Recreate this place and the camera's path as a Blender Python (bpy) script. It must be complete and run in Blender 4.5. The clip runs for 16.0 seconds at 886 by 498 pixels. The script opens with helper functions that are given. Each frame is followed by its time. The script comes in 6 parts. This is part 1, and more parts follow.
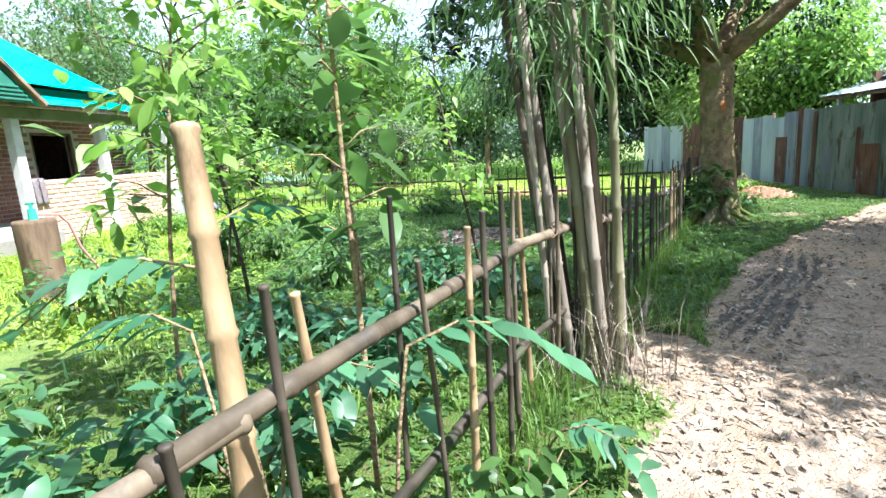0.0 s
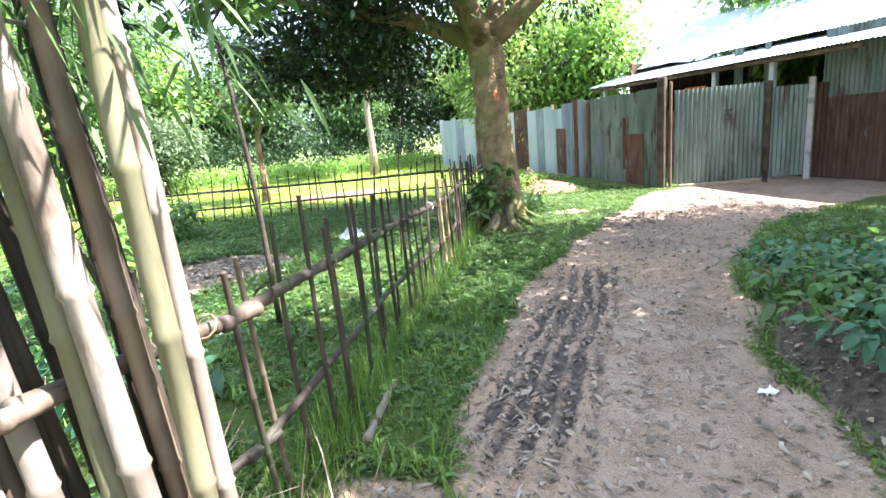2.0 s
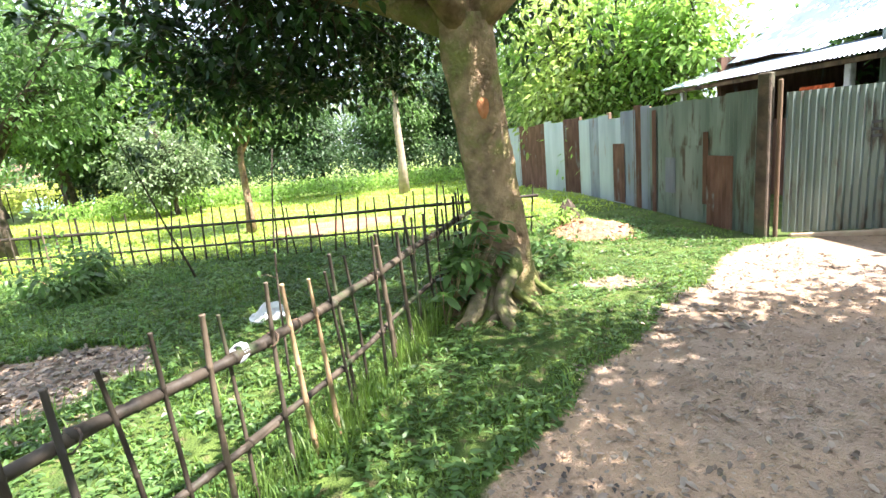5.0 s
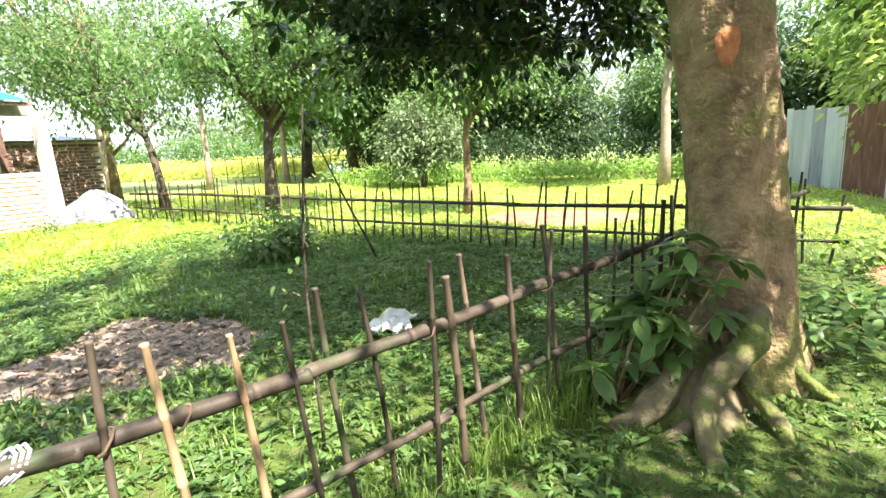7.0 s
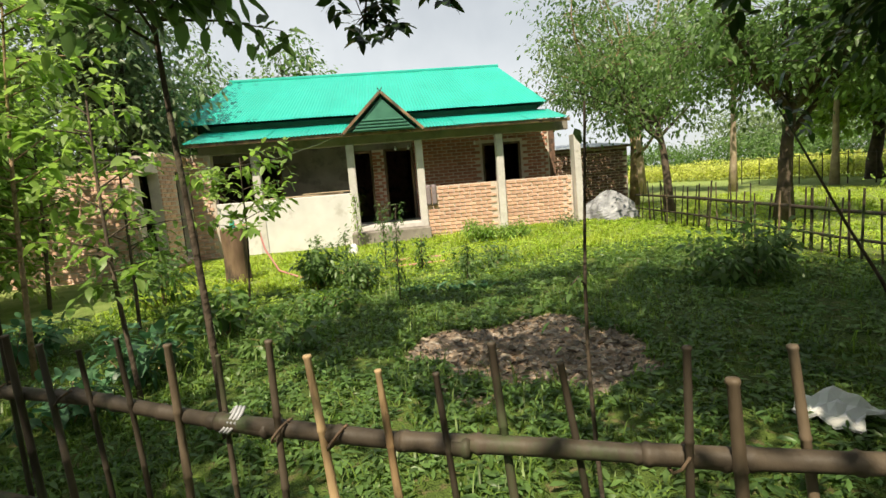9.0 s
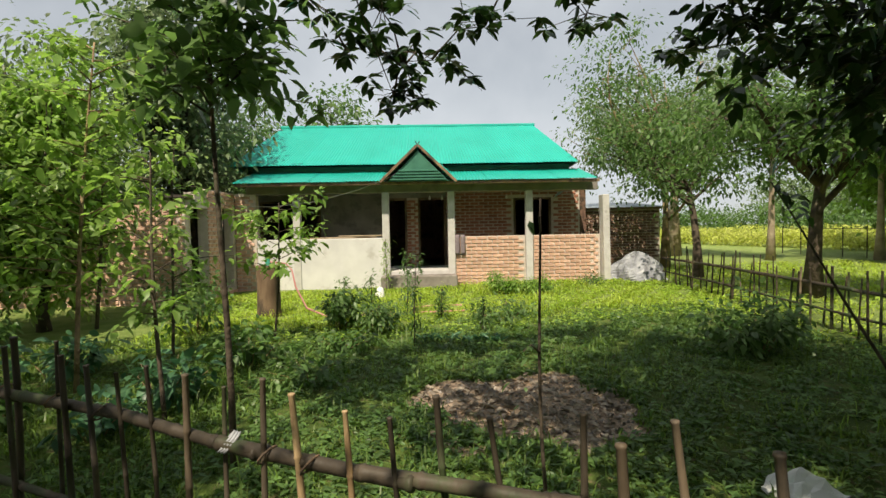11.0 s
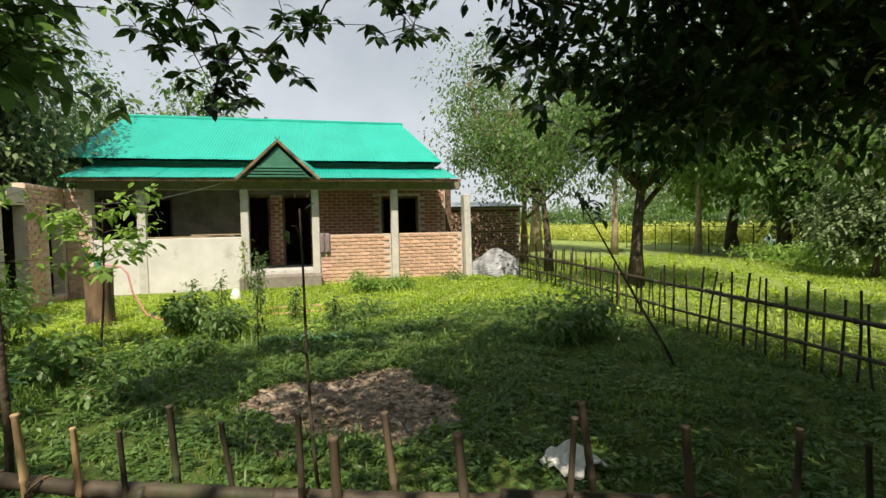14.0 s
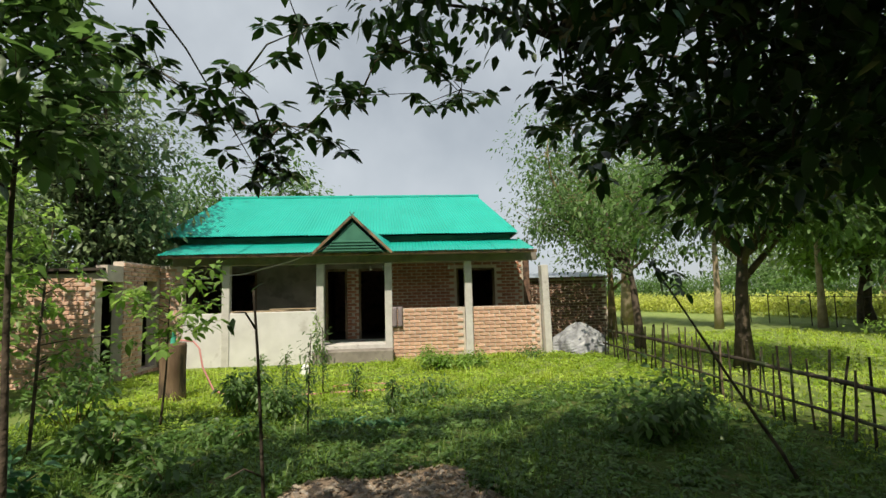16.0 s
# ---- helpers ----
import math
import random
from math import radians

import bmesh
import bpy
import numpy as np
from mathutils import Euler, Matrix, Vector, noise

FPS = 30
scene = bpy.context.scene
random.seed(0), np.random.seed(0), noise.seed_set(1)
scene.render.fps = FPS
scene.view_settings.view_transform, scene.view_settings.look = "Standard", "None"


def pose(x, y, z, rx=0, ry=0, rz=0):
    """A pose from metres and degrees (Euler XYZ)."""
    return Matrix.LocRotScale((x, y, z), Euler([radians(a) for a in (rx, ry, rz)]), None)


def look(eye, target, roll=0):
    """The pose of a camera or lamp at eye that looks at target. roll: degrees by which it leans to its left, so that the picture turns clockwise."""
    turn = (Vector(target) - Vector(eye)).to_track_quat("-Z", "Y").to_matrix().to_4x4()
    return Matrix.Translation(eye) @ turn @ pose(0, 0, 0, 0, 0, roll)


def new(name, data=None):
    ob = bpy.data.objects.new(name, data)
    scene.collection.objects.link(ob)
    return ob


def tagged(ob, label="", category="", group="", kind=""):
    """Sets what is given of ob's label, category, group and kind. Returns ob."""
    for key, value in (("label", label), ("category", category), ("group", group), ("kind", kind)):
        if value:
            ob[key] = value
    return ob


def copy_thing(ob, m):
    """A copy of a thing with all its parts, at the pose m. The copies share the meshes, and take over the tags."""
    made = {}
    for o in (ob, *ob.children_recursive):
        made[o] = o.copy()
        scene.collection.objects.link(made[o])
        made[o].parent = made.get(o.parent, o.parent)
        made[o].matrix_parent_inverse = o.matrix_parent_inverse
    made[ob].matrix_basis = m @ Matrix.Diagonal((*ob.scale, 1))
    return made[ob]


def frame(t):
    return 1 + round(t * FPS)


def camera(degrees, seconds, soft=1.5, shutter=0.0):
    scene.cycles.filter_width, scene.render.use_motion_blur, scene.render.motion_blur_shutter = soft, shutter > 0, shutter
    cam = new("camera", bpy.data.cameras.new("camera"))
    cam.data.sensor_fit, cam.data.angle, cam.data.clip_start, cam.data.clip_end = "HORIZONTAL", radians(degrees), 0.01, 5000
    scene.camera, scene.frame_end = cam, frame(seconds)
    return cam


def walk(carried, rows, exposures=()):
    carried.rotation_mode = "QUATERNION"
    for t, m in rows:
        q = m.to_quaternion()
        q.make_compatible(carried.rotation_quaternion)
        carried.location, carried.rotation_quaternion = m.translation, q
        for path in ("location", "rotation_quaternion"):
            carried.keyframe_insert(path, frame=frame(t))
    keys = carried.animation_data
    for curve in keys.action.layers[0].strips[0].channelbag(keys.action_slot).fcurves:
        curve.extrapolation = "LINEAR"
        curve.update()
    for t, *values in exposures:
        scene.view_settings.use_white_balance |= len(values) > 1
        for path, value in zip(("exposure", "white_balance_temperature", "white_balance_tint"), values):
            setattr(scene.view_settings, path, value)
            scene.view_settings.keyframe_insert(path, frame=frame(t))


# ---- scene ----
cam = camera(82.1, 16.0)
EXPOSURES = [(0.0, 1.75, 5600, 8), (1.5, 2.35, 5850, 17), (2.5, 2.6, 5750, 19), (3.5, 2.6, 6100, 18), (6.5, 2.25, 6450, 16), (7.5, 2.1, 6950, 13), (8.0, 1.5, 7300, 10), (8.4, 0.85, 7700, 9), (9.0, 0.56, 7800, 8), (12.0, 0.22, 7500, 9), (14.5, 0.36, 7500, 9), (16.0, 0.12, 7300, 7)]
PATH = [
    (0, (-0.01, -0.009, 1.562), (0.0, 1.955, 1.184), -3.7),
    (0.5, (0.206, 0.489, 1.558), (0.416, 2.441, 1.178), -4.5),
    (1, (0.558, 0.823, 1.541), (0.9, 2.762, 1.189), -6.4),
    (1.5, (0.958, 1.258, 1.591), (1.434, 3.156, 1.176), -6.2),
    (2, (1.32, 1.742, 1.575), (1.977, 3.576, 1.125), -5.3),
    (2.5, (1.802, 2.084, 1.549), (2.335, 3.963, 1.119), -6.0),
    (3, (2.063, 2.646, 1.642), (2.382, 4.583, 1.26), -6.6),
    (3.5, (2.345, 3.059, 1.783), (2.834, 4.954, 1.371), -7.0),
    (3.7, (2.487, 3.179, 1.793), (2.977, 5.071, 1.368), -7.3),
    (5.8, (3.906, 4.817, 1.635), (4.093, 6.773, 1.263), -2.8),
    (6, (3.967, 4.996, 1.61), (4.067, 6.961, 1.251), -2.4),
    (6.5, (4.13, 5.406, 1.607), (3.906, 7.353, 1.206), -3.1),
    (7, (4.382, 5.794, 1.596), (3.758, 7.652, 1.194), -3.2),
    (7.4, (4.409, 5.987, 1.554), (3.457, 7.72, 1.249), -2.0),
    (7.5, (4.364, 6.08, 1.556), (3.326, 7.772, 1.315), -2.5),
    (8, (4.385, 6.491, 1.562), (2.91, 7.84, 1.491), -5.5),
    (8.5, (4.552, 6.763, 1.566), (2.763, 7.616, 1.302), -6.9),
    (9, (4.665, 6.841, 1.569), (2.749, 7.354, 1.31), -4.8),
    (9.2, (4.715, 6.839, 1.573), (2.774, 7.256, 1.326), -3.5),
    (11.3, (5.095, 7.011, 1.696), (3.135, 7.407, 1.632), -0.8),
    (11.5, (5.126, 7.001, 1.702), (3.169, 7.409, 1.639), -0.4),
    (12, (5.221, 6.968, 1.718), (3.276, 7.427, 1.656), 0.5),
    (12.5, (5.263, 6.982, 1.733), (3.34, 7.527, 1.651), -0.1),
    (13, (5.316, 7.212, 1.733), (3.421, 7.829, 1.562), -2.1),
    (13.5, (5.405, 7.439, 1.736), (3.562, 8.191, 1.544), -2.3),
    (14, (5.328, 7.466, 1.725), (3.502, 8.276, 1.625), -1.1),
    (14.5, (5.143, 7.541, 1.734), (3.302, 8.319, 1.813), 2.9),
    (15, (5.027, 7.936, 1.757), (3.219, 8.754, 2.003), 5.7),
    (15.5, (5.02, 8.018, 1.761), (3.144, 8.685, 1.95), 2.3),
    (16, (4.969, 7.998, 1.762), (3.038, 8.483, 1.948), -1.5),
]
walk(cam, [(t, look(eye, target, roll)) for t, eye, target, roll in PATH], EXPOSURES)

# ---- world and sun ----
SUN_DIR = Vector((0.925, -0.545, 1.58)).normalized()      # towards the sun
world = bpy.data.worlds.new("sky")
scene.world = world
world.use_nodes = True
wn, wl = world.node_tree.nodes, world.node_tree.links
wn.clear()
w_out, w_bg, w_sky = wn.new("ShaderNodeOutputWorld"), wn.new("ShaderNodeBackground"), wn.new("ShaderNodeTexSky")
w_sky.sky_type, w_sky.sun_disc = "NISHITA", False
w_sky.sun_elevation = math.asin(SUN_DIR.z)
w_sky.sun_rotation = math.atan2(SUN_DIR.x, SUN_DIR.y)
w_co, w_no, w_rm, w_mx = wn.new("ShaderNodeTexCoord"), wn.new("ShaderNodeTexNoise"), wn.new("ShaderNodeMapRange"), wn.new("ShaderNodeMix")
w_mx.data_type = "RGBA"
w_no.inputs["Scale"].default_value, w_no.inputs["Detail"].default_value = 2.2, 6.0
w_rm.inputs["From Min"].default_value, w_rm.inputs["From Max"].default_value = 0.3, 0.65
w_rm.inputs["To Min"].default_value, w_rm.inputs["To Max"].default_value = 0.4, 0.92
w_mx.inputs["B"].default_value = (10.2, 11.6, 14.0, 1)       # thin bright cloud
wl.new(w_co.outputs["Generated"], w_no.inputs["Vector"])
wl.new(w_no.outputs["Fac"], w_rm.inputs["Value"])
wl.new(w_rm.outputs["Result"], w_mx.inputs["Factor"])
wl.new(w_sky.outputs["Color"], w_mx.inputs["A"])
wl.new(w_mx.outputs["Result"], w_bg.inputs["Color"])
w_bg.inputs["Strength"].default_value = 0.056
wl.new(w_bg.outputs["Background"], w_out.inputs["Surface"])
sun = new("sun", bpy.data.lights.new("sun", "SUN"))
sun.data.energy, sun.data.angle, sun.data.color = 5.0, radians(0.6), (1.0, 0.95, 0.86)
sun.matrix_world = look(SUN_DIR * 60, (0, 0, 0))

# ---- materials ----


def mat(name, dark, light, rough=0.8, scale=8.0, metal=0.0, bump=0.3, fine=60.0, per="island", stain=None, stain_scale=1.2,
        stain_from=0.52, translucent=0.0, stretch=(1, 1, 1), spec=0.3, vary=0.25, dist=0.01):
    """A procedural surface: two-scale colour noise, random variation piece by piece, optional stains and fine relief."""
    m = bpy.data.materials.new(name)
    m.use_nodes = True
    n, l = m.node_tree.nodes, m.node_tree.links
    b = n["Principled BSDF"]
    co = n.new("ShaderNodeTexCoord")
    mp = n.new("ShaderNodeMapping")
    mp.inputs["Scale"].default_value = stretch
    l.new(co.outputs["Object"], mp.inputs["Vector"])
    n1, n2 = n.new("ShaderNodeTexNoise"), n.new("ShaderNodeTexNoise")
    n1.inputs["Scale"].default_value, n1.inputs["Detail"].default_value = scale, 5
    n2.inputs["Scale"].default_value, n2.inputs["Detail"].default_value = fine, 3
    for q in (n1, n2):
        l.new(mp.outputs["Vector"], q.inputs["Vector"])
    ramp = n.new("ShaderNodeMapRange")
    ramp.inputs["From Min"].default_value, ramp.inputs["From Max"].default_value = 0.3, 0.7
    l.new(n1.outputs["Fac"], ramp.inputs["Value"])
    mx = n.new("ShaderNodeMix")
    mx.data_type = "RGBA"
    mx.inputs["A"].default_value, mx.inputs["B"].default_value = (*dark, 1), (*light, 1)
    l.new(ramp.outputs["Result"], mx.inputs["Factor"])
    colour = mx.outputs["Result"]
    if stain:
        n3 = n.new("ShaderNodeTexNoise")
        n3.inputs["Scale"].default_value, n3.inputs["Detail"].default_value, n3.inputs["Roughness"].default_value = stain_scale, 8, 0.65
        l.new(mp.outputs["Vector"], n3.inputs["Vector"])
        r3 = n.new("ShaderNodeMapRange")
        r3.inputs["From Min"].default_value, r3.inputs["From Max"].default_value = stain_from, stain_from + 0.1
        l.new(n3.outputs["Fac"], r3.inputs["Value"])
        m3 = n.new("ShaderNodeMix")
        m3.data_type = "RGBA"
        m3.inputs["B"].default_value = (*stain, 1)
        l.new(r3.outputs["Result"], m3.inputs["Factor"])
        l.new(colour, m3.inputs["A"])
        colour = m3.outputs["Result"]
    hv = n.new("ShaderNodeHueSaturation")
    rv = n.new("ShaderNodeMapRange")
    rv.inputs["To Min"].default_value, rv.inputs["To Max"].default_value = 1 - vary, 1 + vary
    if per == "island":
        l.new(n.new("ShaderNodeNewGeometry").outputs["Random Per Island"], rv.inputs["Value"])
    else:
        l.new(n.new("ShaderNodeObjectInfo").outputs["Random"], rv.inputs["Value"])
    l.new(rv.outputs["Result"], hv.inputs["Value"])
    l.new(colour, hv.inputs["Color"])
    colour = hv.outputs["Color"]
    l.new(colour, b.inputs["Base Color"])
    b.inputs["Roughness"].default_value, b.inputs["Metallic"].default_value = rough, metal
    b.inputs["Specular IOR Level"].default_value = spec
    if bump:
        bp = n.new("ShaderNodeBump")
        bp.inputs["Strength"].default_value, bp.inputs["Distance"].default_value = bump, dist
        l.new(n2.outputs["Fac"], bp.inputs["Height"])
        l.new(bp.outputs["Normal"], b.inputs["Normal"])
    if translucent:
        tr, ms = n.new("ShaderNodeBsdfTranslucent"), n.new("ShaderNodeMixShader")
        ms.inputs["Fac"].default_value = translucent
        hs = n.new("ShaderNodeHueSaturation")
        hs.inputs["Saturation"].default_value, hs.inputs["Value"].default_value = 1.1, 1.6
        l.new(colour, hs.inputs["Color"])
        l.new(hs.outputs["Color"], tr.inputs["Color"])
        l.new(b.outputs["BSDF"], ms.inputs[1])
        l.new(tr.outputs["BSDF"], ms.inputs[2])
        l.new(ms.outputs["Shader"], n["Material Output"].inputs["Surface"])
    return m


def leaf_mat(name, dark, light, translucent=0.35, rough=0.42):
    return mat(name, dark, light, rough=rough, scale=1.3, bump=0, translucent=translucent, vary=0.4, spec=0.4)


M_LEAF_DARK = leaf_mat("leaf_dark_glossy", (0.018, 0.045, 0.012), (0.042, 0.09, 0.022), 0.15, 0.4)
M_LEAF = leaf_mat("leaf_mid", (0.065, 0.125, 0.038), (0.14, 0.23, 0.075), 0.42)
M_LEAF_LIGHT = leaf_mat("leaf_light", (0.15, 0.265, 0.055), (0.27, 0.38, 0.11), 0.5)
M_LEAF_YELLOW = leaf_mat("leaf_yellow_green", (0.25, 0.34, 0.09), (0.40, 0.47, 0.17), 0.5)
M_LEAF_GREY = leaf_mat("leaf_grey_green", (0.10, 0.15, 0.07), (0.19, 0.25, 0.12), 0.35)
M_LEAF_BLUE = leaf_mat("leaf_blue_green", (0.04, 0.12, 0.06), (0.10, 0.21, 0.10), 0.3)
M_BAMBOO_LEAF = leaf_mat("leaf_bamboo", (0.07, 0.14, 0.04), (0.17, 0.24, 0.10), 0.35, 0.5)
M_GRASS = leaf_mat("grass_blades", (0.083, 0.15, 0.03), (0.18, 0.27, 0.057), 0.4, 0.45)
# Sunlit copies of the grass and weed leaves: sunshine put into the colour.
M_GRASS_SUN = leaf_mat("grass_blades_sunlit", (0.25, 0.34, 0.045), (0.41, 0.49, 0.09), 0.45, 0.55)
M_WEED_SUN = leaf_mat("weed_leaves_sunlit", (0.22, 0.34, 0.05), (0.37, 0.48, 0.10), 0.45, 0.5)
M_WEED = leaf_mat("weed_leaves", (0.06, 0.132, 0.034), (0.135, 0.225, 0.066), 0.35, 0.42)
# Leaf green darkened to carry the shade of the wood's edge.
M_LEAF_SHADE = leaf_mat("leaf_shaded", (0.03, 0.06, 0.024), (0.075, 0.13, 0.055), 0.3)
M_CROP = leaf_mat("ripening_crop", (0.34, 0.38, 0.08), (0.48, 0.50, 0.15), 0.45, 0.6)
M_DRY = mat("dry_leaves", (0.17, 0.125, 0.09), (0.36, 0.30, 0.235), rough=0.8, bump=0, vary=0.45)
M_BARK = mat("bark_mossy", (0.14, 0.09, 0.055), (0.42, 0.295, 0.175), rough=0.95, scale=6, bump=1.0, fine=26, dist=0.03, stain=(0.21, 0.195, 0.07), stain_scale=2.2, stain_from=0.5, vary=0.08)
M_MOSS = mat("mossy_roots", (0.10, 0.085, 0.045), (0.25, 0.20, 0.12), rough=0.95, scale=7, bump=1.0, fine=30, dist=0.02, stain=(0.13, 0.16, 0.04), stain_scale=3.0, stain_from=0.46, vary=0.1)
M_BARK_PALE = mat("bark_pale", (0.25, 0.19, 0.13), (0.42, 0.34, 0.25), rough=0.95, scale=6, bump=0.8, fine=30, dist=0.02, vary=0.08)
M_BARK_DARK = mat("bark_dark", (0.04, 0.032, 0.025), (0.12, 0.09, 0.065), rough=0.95, scale=6, bump=0.9, fine=26, dist=0.02, stain=(0.08, 0.09, 0.05), vary=0.08)
M_CUT = mat("bark_cut_scar", (0.42, 0.15, 0.06), (0.55, 0.24, 0.11), rough=0.9, scale=20, vary=0.05)
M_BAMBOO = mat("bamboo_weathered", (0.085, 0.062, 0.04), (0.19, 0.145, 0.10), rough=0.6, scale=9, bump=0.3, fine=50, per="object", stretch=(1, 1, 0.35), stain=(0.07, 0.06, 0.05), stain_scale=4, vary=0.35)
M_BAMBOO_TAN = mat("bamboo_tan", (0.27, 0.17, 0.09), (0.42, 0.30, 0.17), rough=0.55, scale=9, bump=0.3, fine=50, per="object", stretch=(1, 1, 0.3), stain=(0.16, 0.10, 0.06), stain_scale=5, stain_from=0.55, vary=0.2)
# Dark brown bamboo with the fence's shade added to its colour.
M_BAMBOO_DARK = mat("bamboo_dark_shaded", (0.034, 0.027, 0.02), (0.088, 0.068, 0.048), rough=0.6, scale=9, bump=0.3, fine=50, per="object", stretch=(1, 1, 0.35), stain=(0.05, 0.07, 0.03), stain_scale=3, vary=0.35)
M_BAMBOO_GREEN = mat("bamboo_culm_olive", (0.15, 0.14, 0.075), (0.27, 0.25, 0.14), rough=0.5, scale=6, bump=0.25, fine=40, per="object", stretch=(1, 1, 0.25), stain=(0.12, 0.10, 0.07), stain_scale=4, vary=0.25)
M_BAMBOO_PALE = mat("bamboo_culm_grey", (0.19, 0.155, 0.12), (0.35, 0.29, 0.23), rough=0.6, scale=7, bump=0.35, fine=40, per="object", stretch=(1, 1, 0.25), stain=(0.12, 0.085, 0.06), stain_scale=6, stain_from=0.53, vary=0.25)
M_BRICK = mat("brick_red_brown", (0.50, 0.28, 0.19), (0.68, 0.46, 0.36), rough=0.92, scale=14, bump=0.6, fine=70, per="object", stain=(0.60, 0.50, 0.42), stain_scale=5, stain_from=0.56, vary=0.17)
# Redder, darker brick copy: verandah shade in the colour, no pale stains.
M_BRICK_RED = mat("brick_red_shaded", (0.30, 0.12, 0.075), (0.44, 0.21, 0.14), rough=0.92, scale=14, bump=0.6, fine=70, per="object", stain=(0.24, 0.13, 0.09), stain_scale=4, stain_from=0.55, vary=0.2)
M_BRICK_STUFF = mat("brick_red_brown_far", (0.50, 0.28, 0.19), (0.68, 0.46, 0.36), rough=0.92, scale=14, bump=0.6, fine=70, stain=(0.60, 0.50, 0.42), stain_scale=5, stain_from=0.56, vary=0.17)
M_BRICK_OLD = mat("brick_sooty", (0.13, 0.075, 0.055), (0.25, 0.15, 0.11), rough=0.95, scale=10, bump=0.6, fine=70, per="object", stain=(0.05, 0.04, 0.035), stain_scale=3, vary=0.3)
M_MORTAR = mat("mortar", (0.50, 0.42, 0.36), (0.62, 0.54, 0.47), rough=0.95, scale=9, bump=0.6, fine=90, vary=0.0)
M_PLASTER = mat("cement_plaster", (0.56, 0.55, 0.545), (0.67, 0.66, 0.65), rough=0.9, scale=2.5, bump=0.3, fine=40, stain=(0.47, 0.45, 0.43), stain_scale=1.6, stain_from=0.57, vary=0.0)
# Plaster copy darkened for verandah shade; the worn step uses it too.
M_PLASTER_IN = mat("shaded_render_and_step", (0.20, 0.175, 0.155), (0.29, 0.26, 0.23), rough=0.9, scale=2.5, bump=0.3, fine=40, stain=(0.17, 0.15, 0.13), stain_scale=2.0, vary=0.0)
M_CONCRETE = mat("concrete_post", (0.46, 0.44, 0.42), (0.60, 0.58, 0.56), rough=0.9, scale=6, bump=0.4, fine=60, stain=(0.30, 0.28, 0.26), stain_scale=3, stain_from=0.58, vary=0.05)
M_TEAL = mat("teal_painted_tin", (0.0, 0.33, 0.265), (0.003, 0.39, 0.32), rough=0.38, scale=1.5, bump=0.05, vary=0.03, per="object", spec=0.5)
M_TEAL_DARK = mat("green_gable_boards", (0.03, 0.13, 0.09), (0.05, 0.19, 0.13), rough=0.6, scale=5, vary=0.1)
M_WOOD = mat("weathered_wood", (0.13, 0.08, 0.05), (0.28, 0.19, 0.12), rough=0.85, scale=6, bump=0.6, fine=35, stretch=(1, 1, 0.3), stain=(0.08, 0.06, 0.045), stain_scale=4, per="object", vary=0.2)
M_WOOD_PALE = mat("bare_timber", (0.38, 0.28, 0.19), (0.52, 0.41, 0.29), rough=0.8, scale=6, bump=0.4, per="object", vary=0.15)
# Shade of rooms, wing and shed put into one near-black colour.
M_DARK = mat("unlit_interior_shade", (0.05, 0.04, 0.035), (0.09, 0.075, 0.065), rough=0.95, scale=3, vary=0.0)
M_TIN_GREEN = mat("tin_grey_green", (0.13, 0.17, 0.15), (0.25, 0.30, 0.27), rough=0.5, metal=0.35, scale=1.6, bump=0.1, per="object", stretch=(2.5, 2.5, 0.5), stain=(0.10, 0.085, 0.065), stain_scale=2.2, stain_from=0.54, vary=0.18)
M_TIN_BLUE = mat("tin_pale_blue", (0.33, 0.38, 0.42), (0.47, 0.52, 0.56), rough=0.45, metal=0.35, scale=1.3, bump=0.1, per="object", stretch=(2.5, 2.5, 0.5), stain=(0.34, 0.30, 0.27), stain_scale=2, stain_from=0.62, vary=0.15)
M_TIN_GREY = mat("tin_dull_grey", (0.17, 0.19, 0.23), (0.29, 0.32, 0.37), rough=0.5, metal=0.3, scale=1.6, bump=0.1, per="object", stretch=(2.5, 2.5, 0.5), stain=(0.20, 0.15, 0.13), stain_scale=2.4, stain_from=0.56, vary=0.2)
M_TIN_RUST = mat("tin_rusted", (0.10, 0.05, 0.035), (0.21, 0.12, 0.085), rough=0.85, metal=0.1, scale=4, bump=0.4, per="object", stretch=(2, 2, 0.5), stain=(0.24, 0.25, 0.23), stain_scale=3, stain_from=0.6, vary=0.25)
M_TIN_ROOF = mat("tin_roof_bright", (0.40, 0.45, 0.52), (0.50, 0.55, 0.62), rough=0.5, metal=0.3, scale=1.2, bump=0.05, per="object", stain=(0.42, 0.43, 0.45), stain_scale=1.2, stain_from=0.62, vary=0.05)
M_TARP = mat("grey_plastic_sheet", (0.15, 0.155, 0.17), (0.36, 0.37, 0.39), rough=0.4, scale=5, bump=0.3, fine=25, stain=(0.16, 0.16, 0.17), stain_scale=3, vary=0.1)
M_BAG = mat("white_woven_sack", (0.66, 0.66, 0.64), (0.80, 0.80, 0.78), rough=0.55, scale=7, bump=0.2, fine=90, stain=(0.42, 0.38, 0.32), stain_scale=4, stain_from=0.6, vary=0.05)
M_RUBBLE = mat("brick_rubble", (0.32, 0.14, 0.08), (0.48, 0.27, 0.17), rough=0.95, scale=10, bump=0.5, vary=0.35)
M_MUD_CLOD = mat("wet_mud_clods", (0.06, 0.048, 0.04), (0.17, 0.135, 0.11), rough=0.6, scale=10, bump=0.6, vary=0.4)
M_SOIL_CLOD = mat("soil_clods", (0.17, 0.145, 0.125), (0.36, 0.31, 0.27), rough=0.95, scale=10, bump=0.6, vary=0.4)
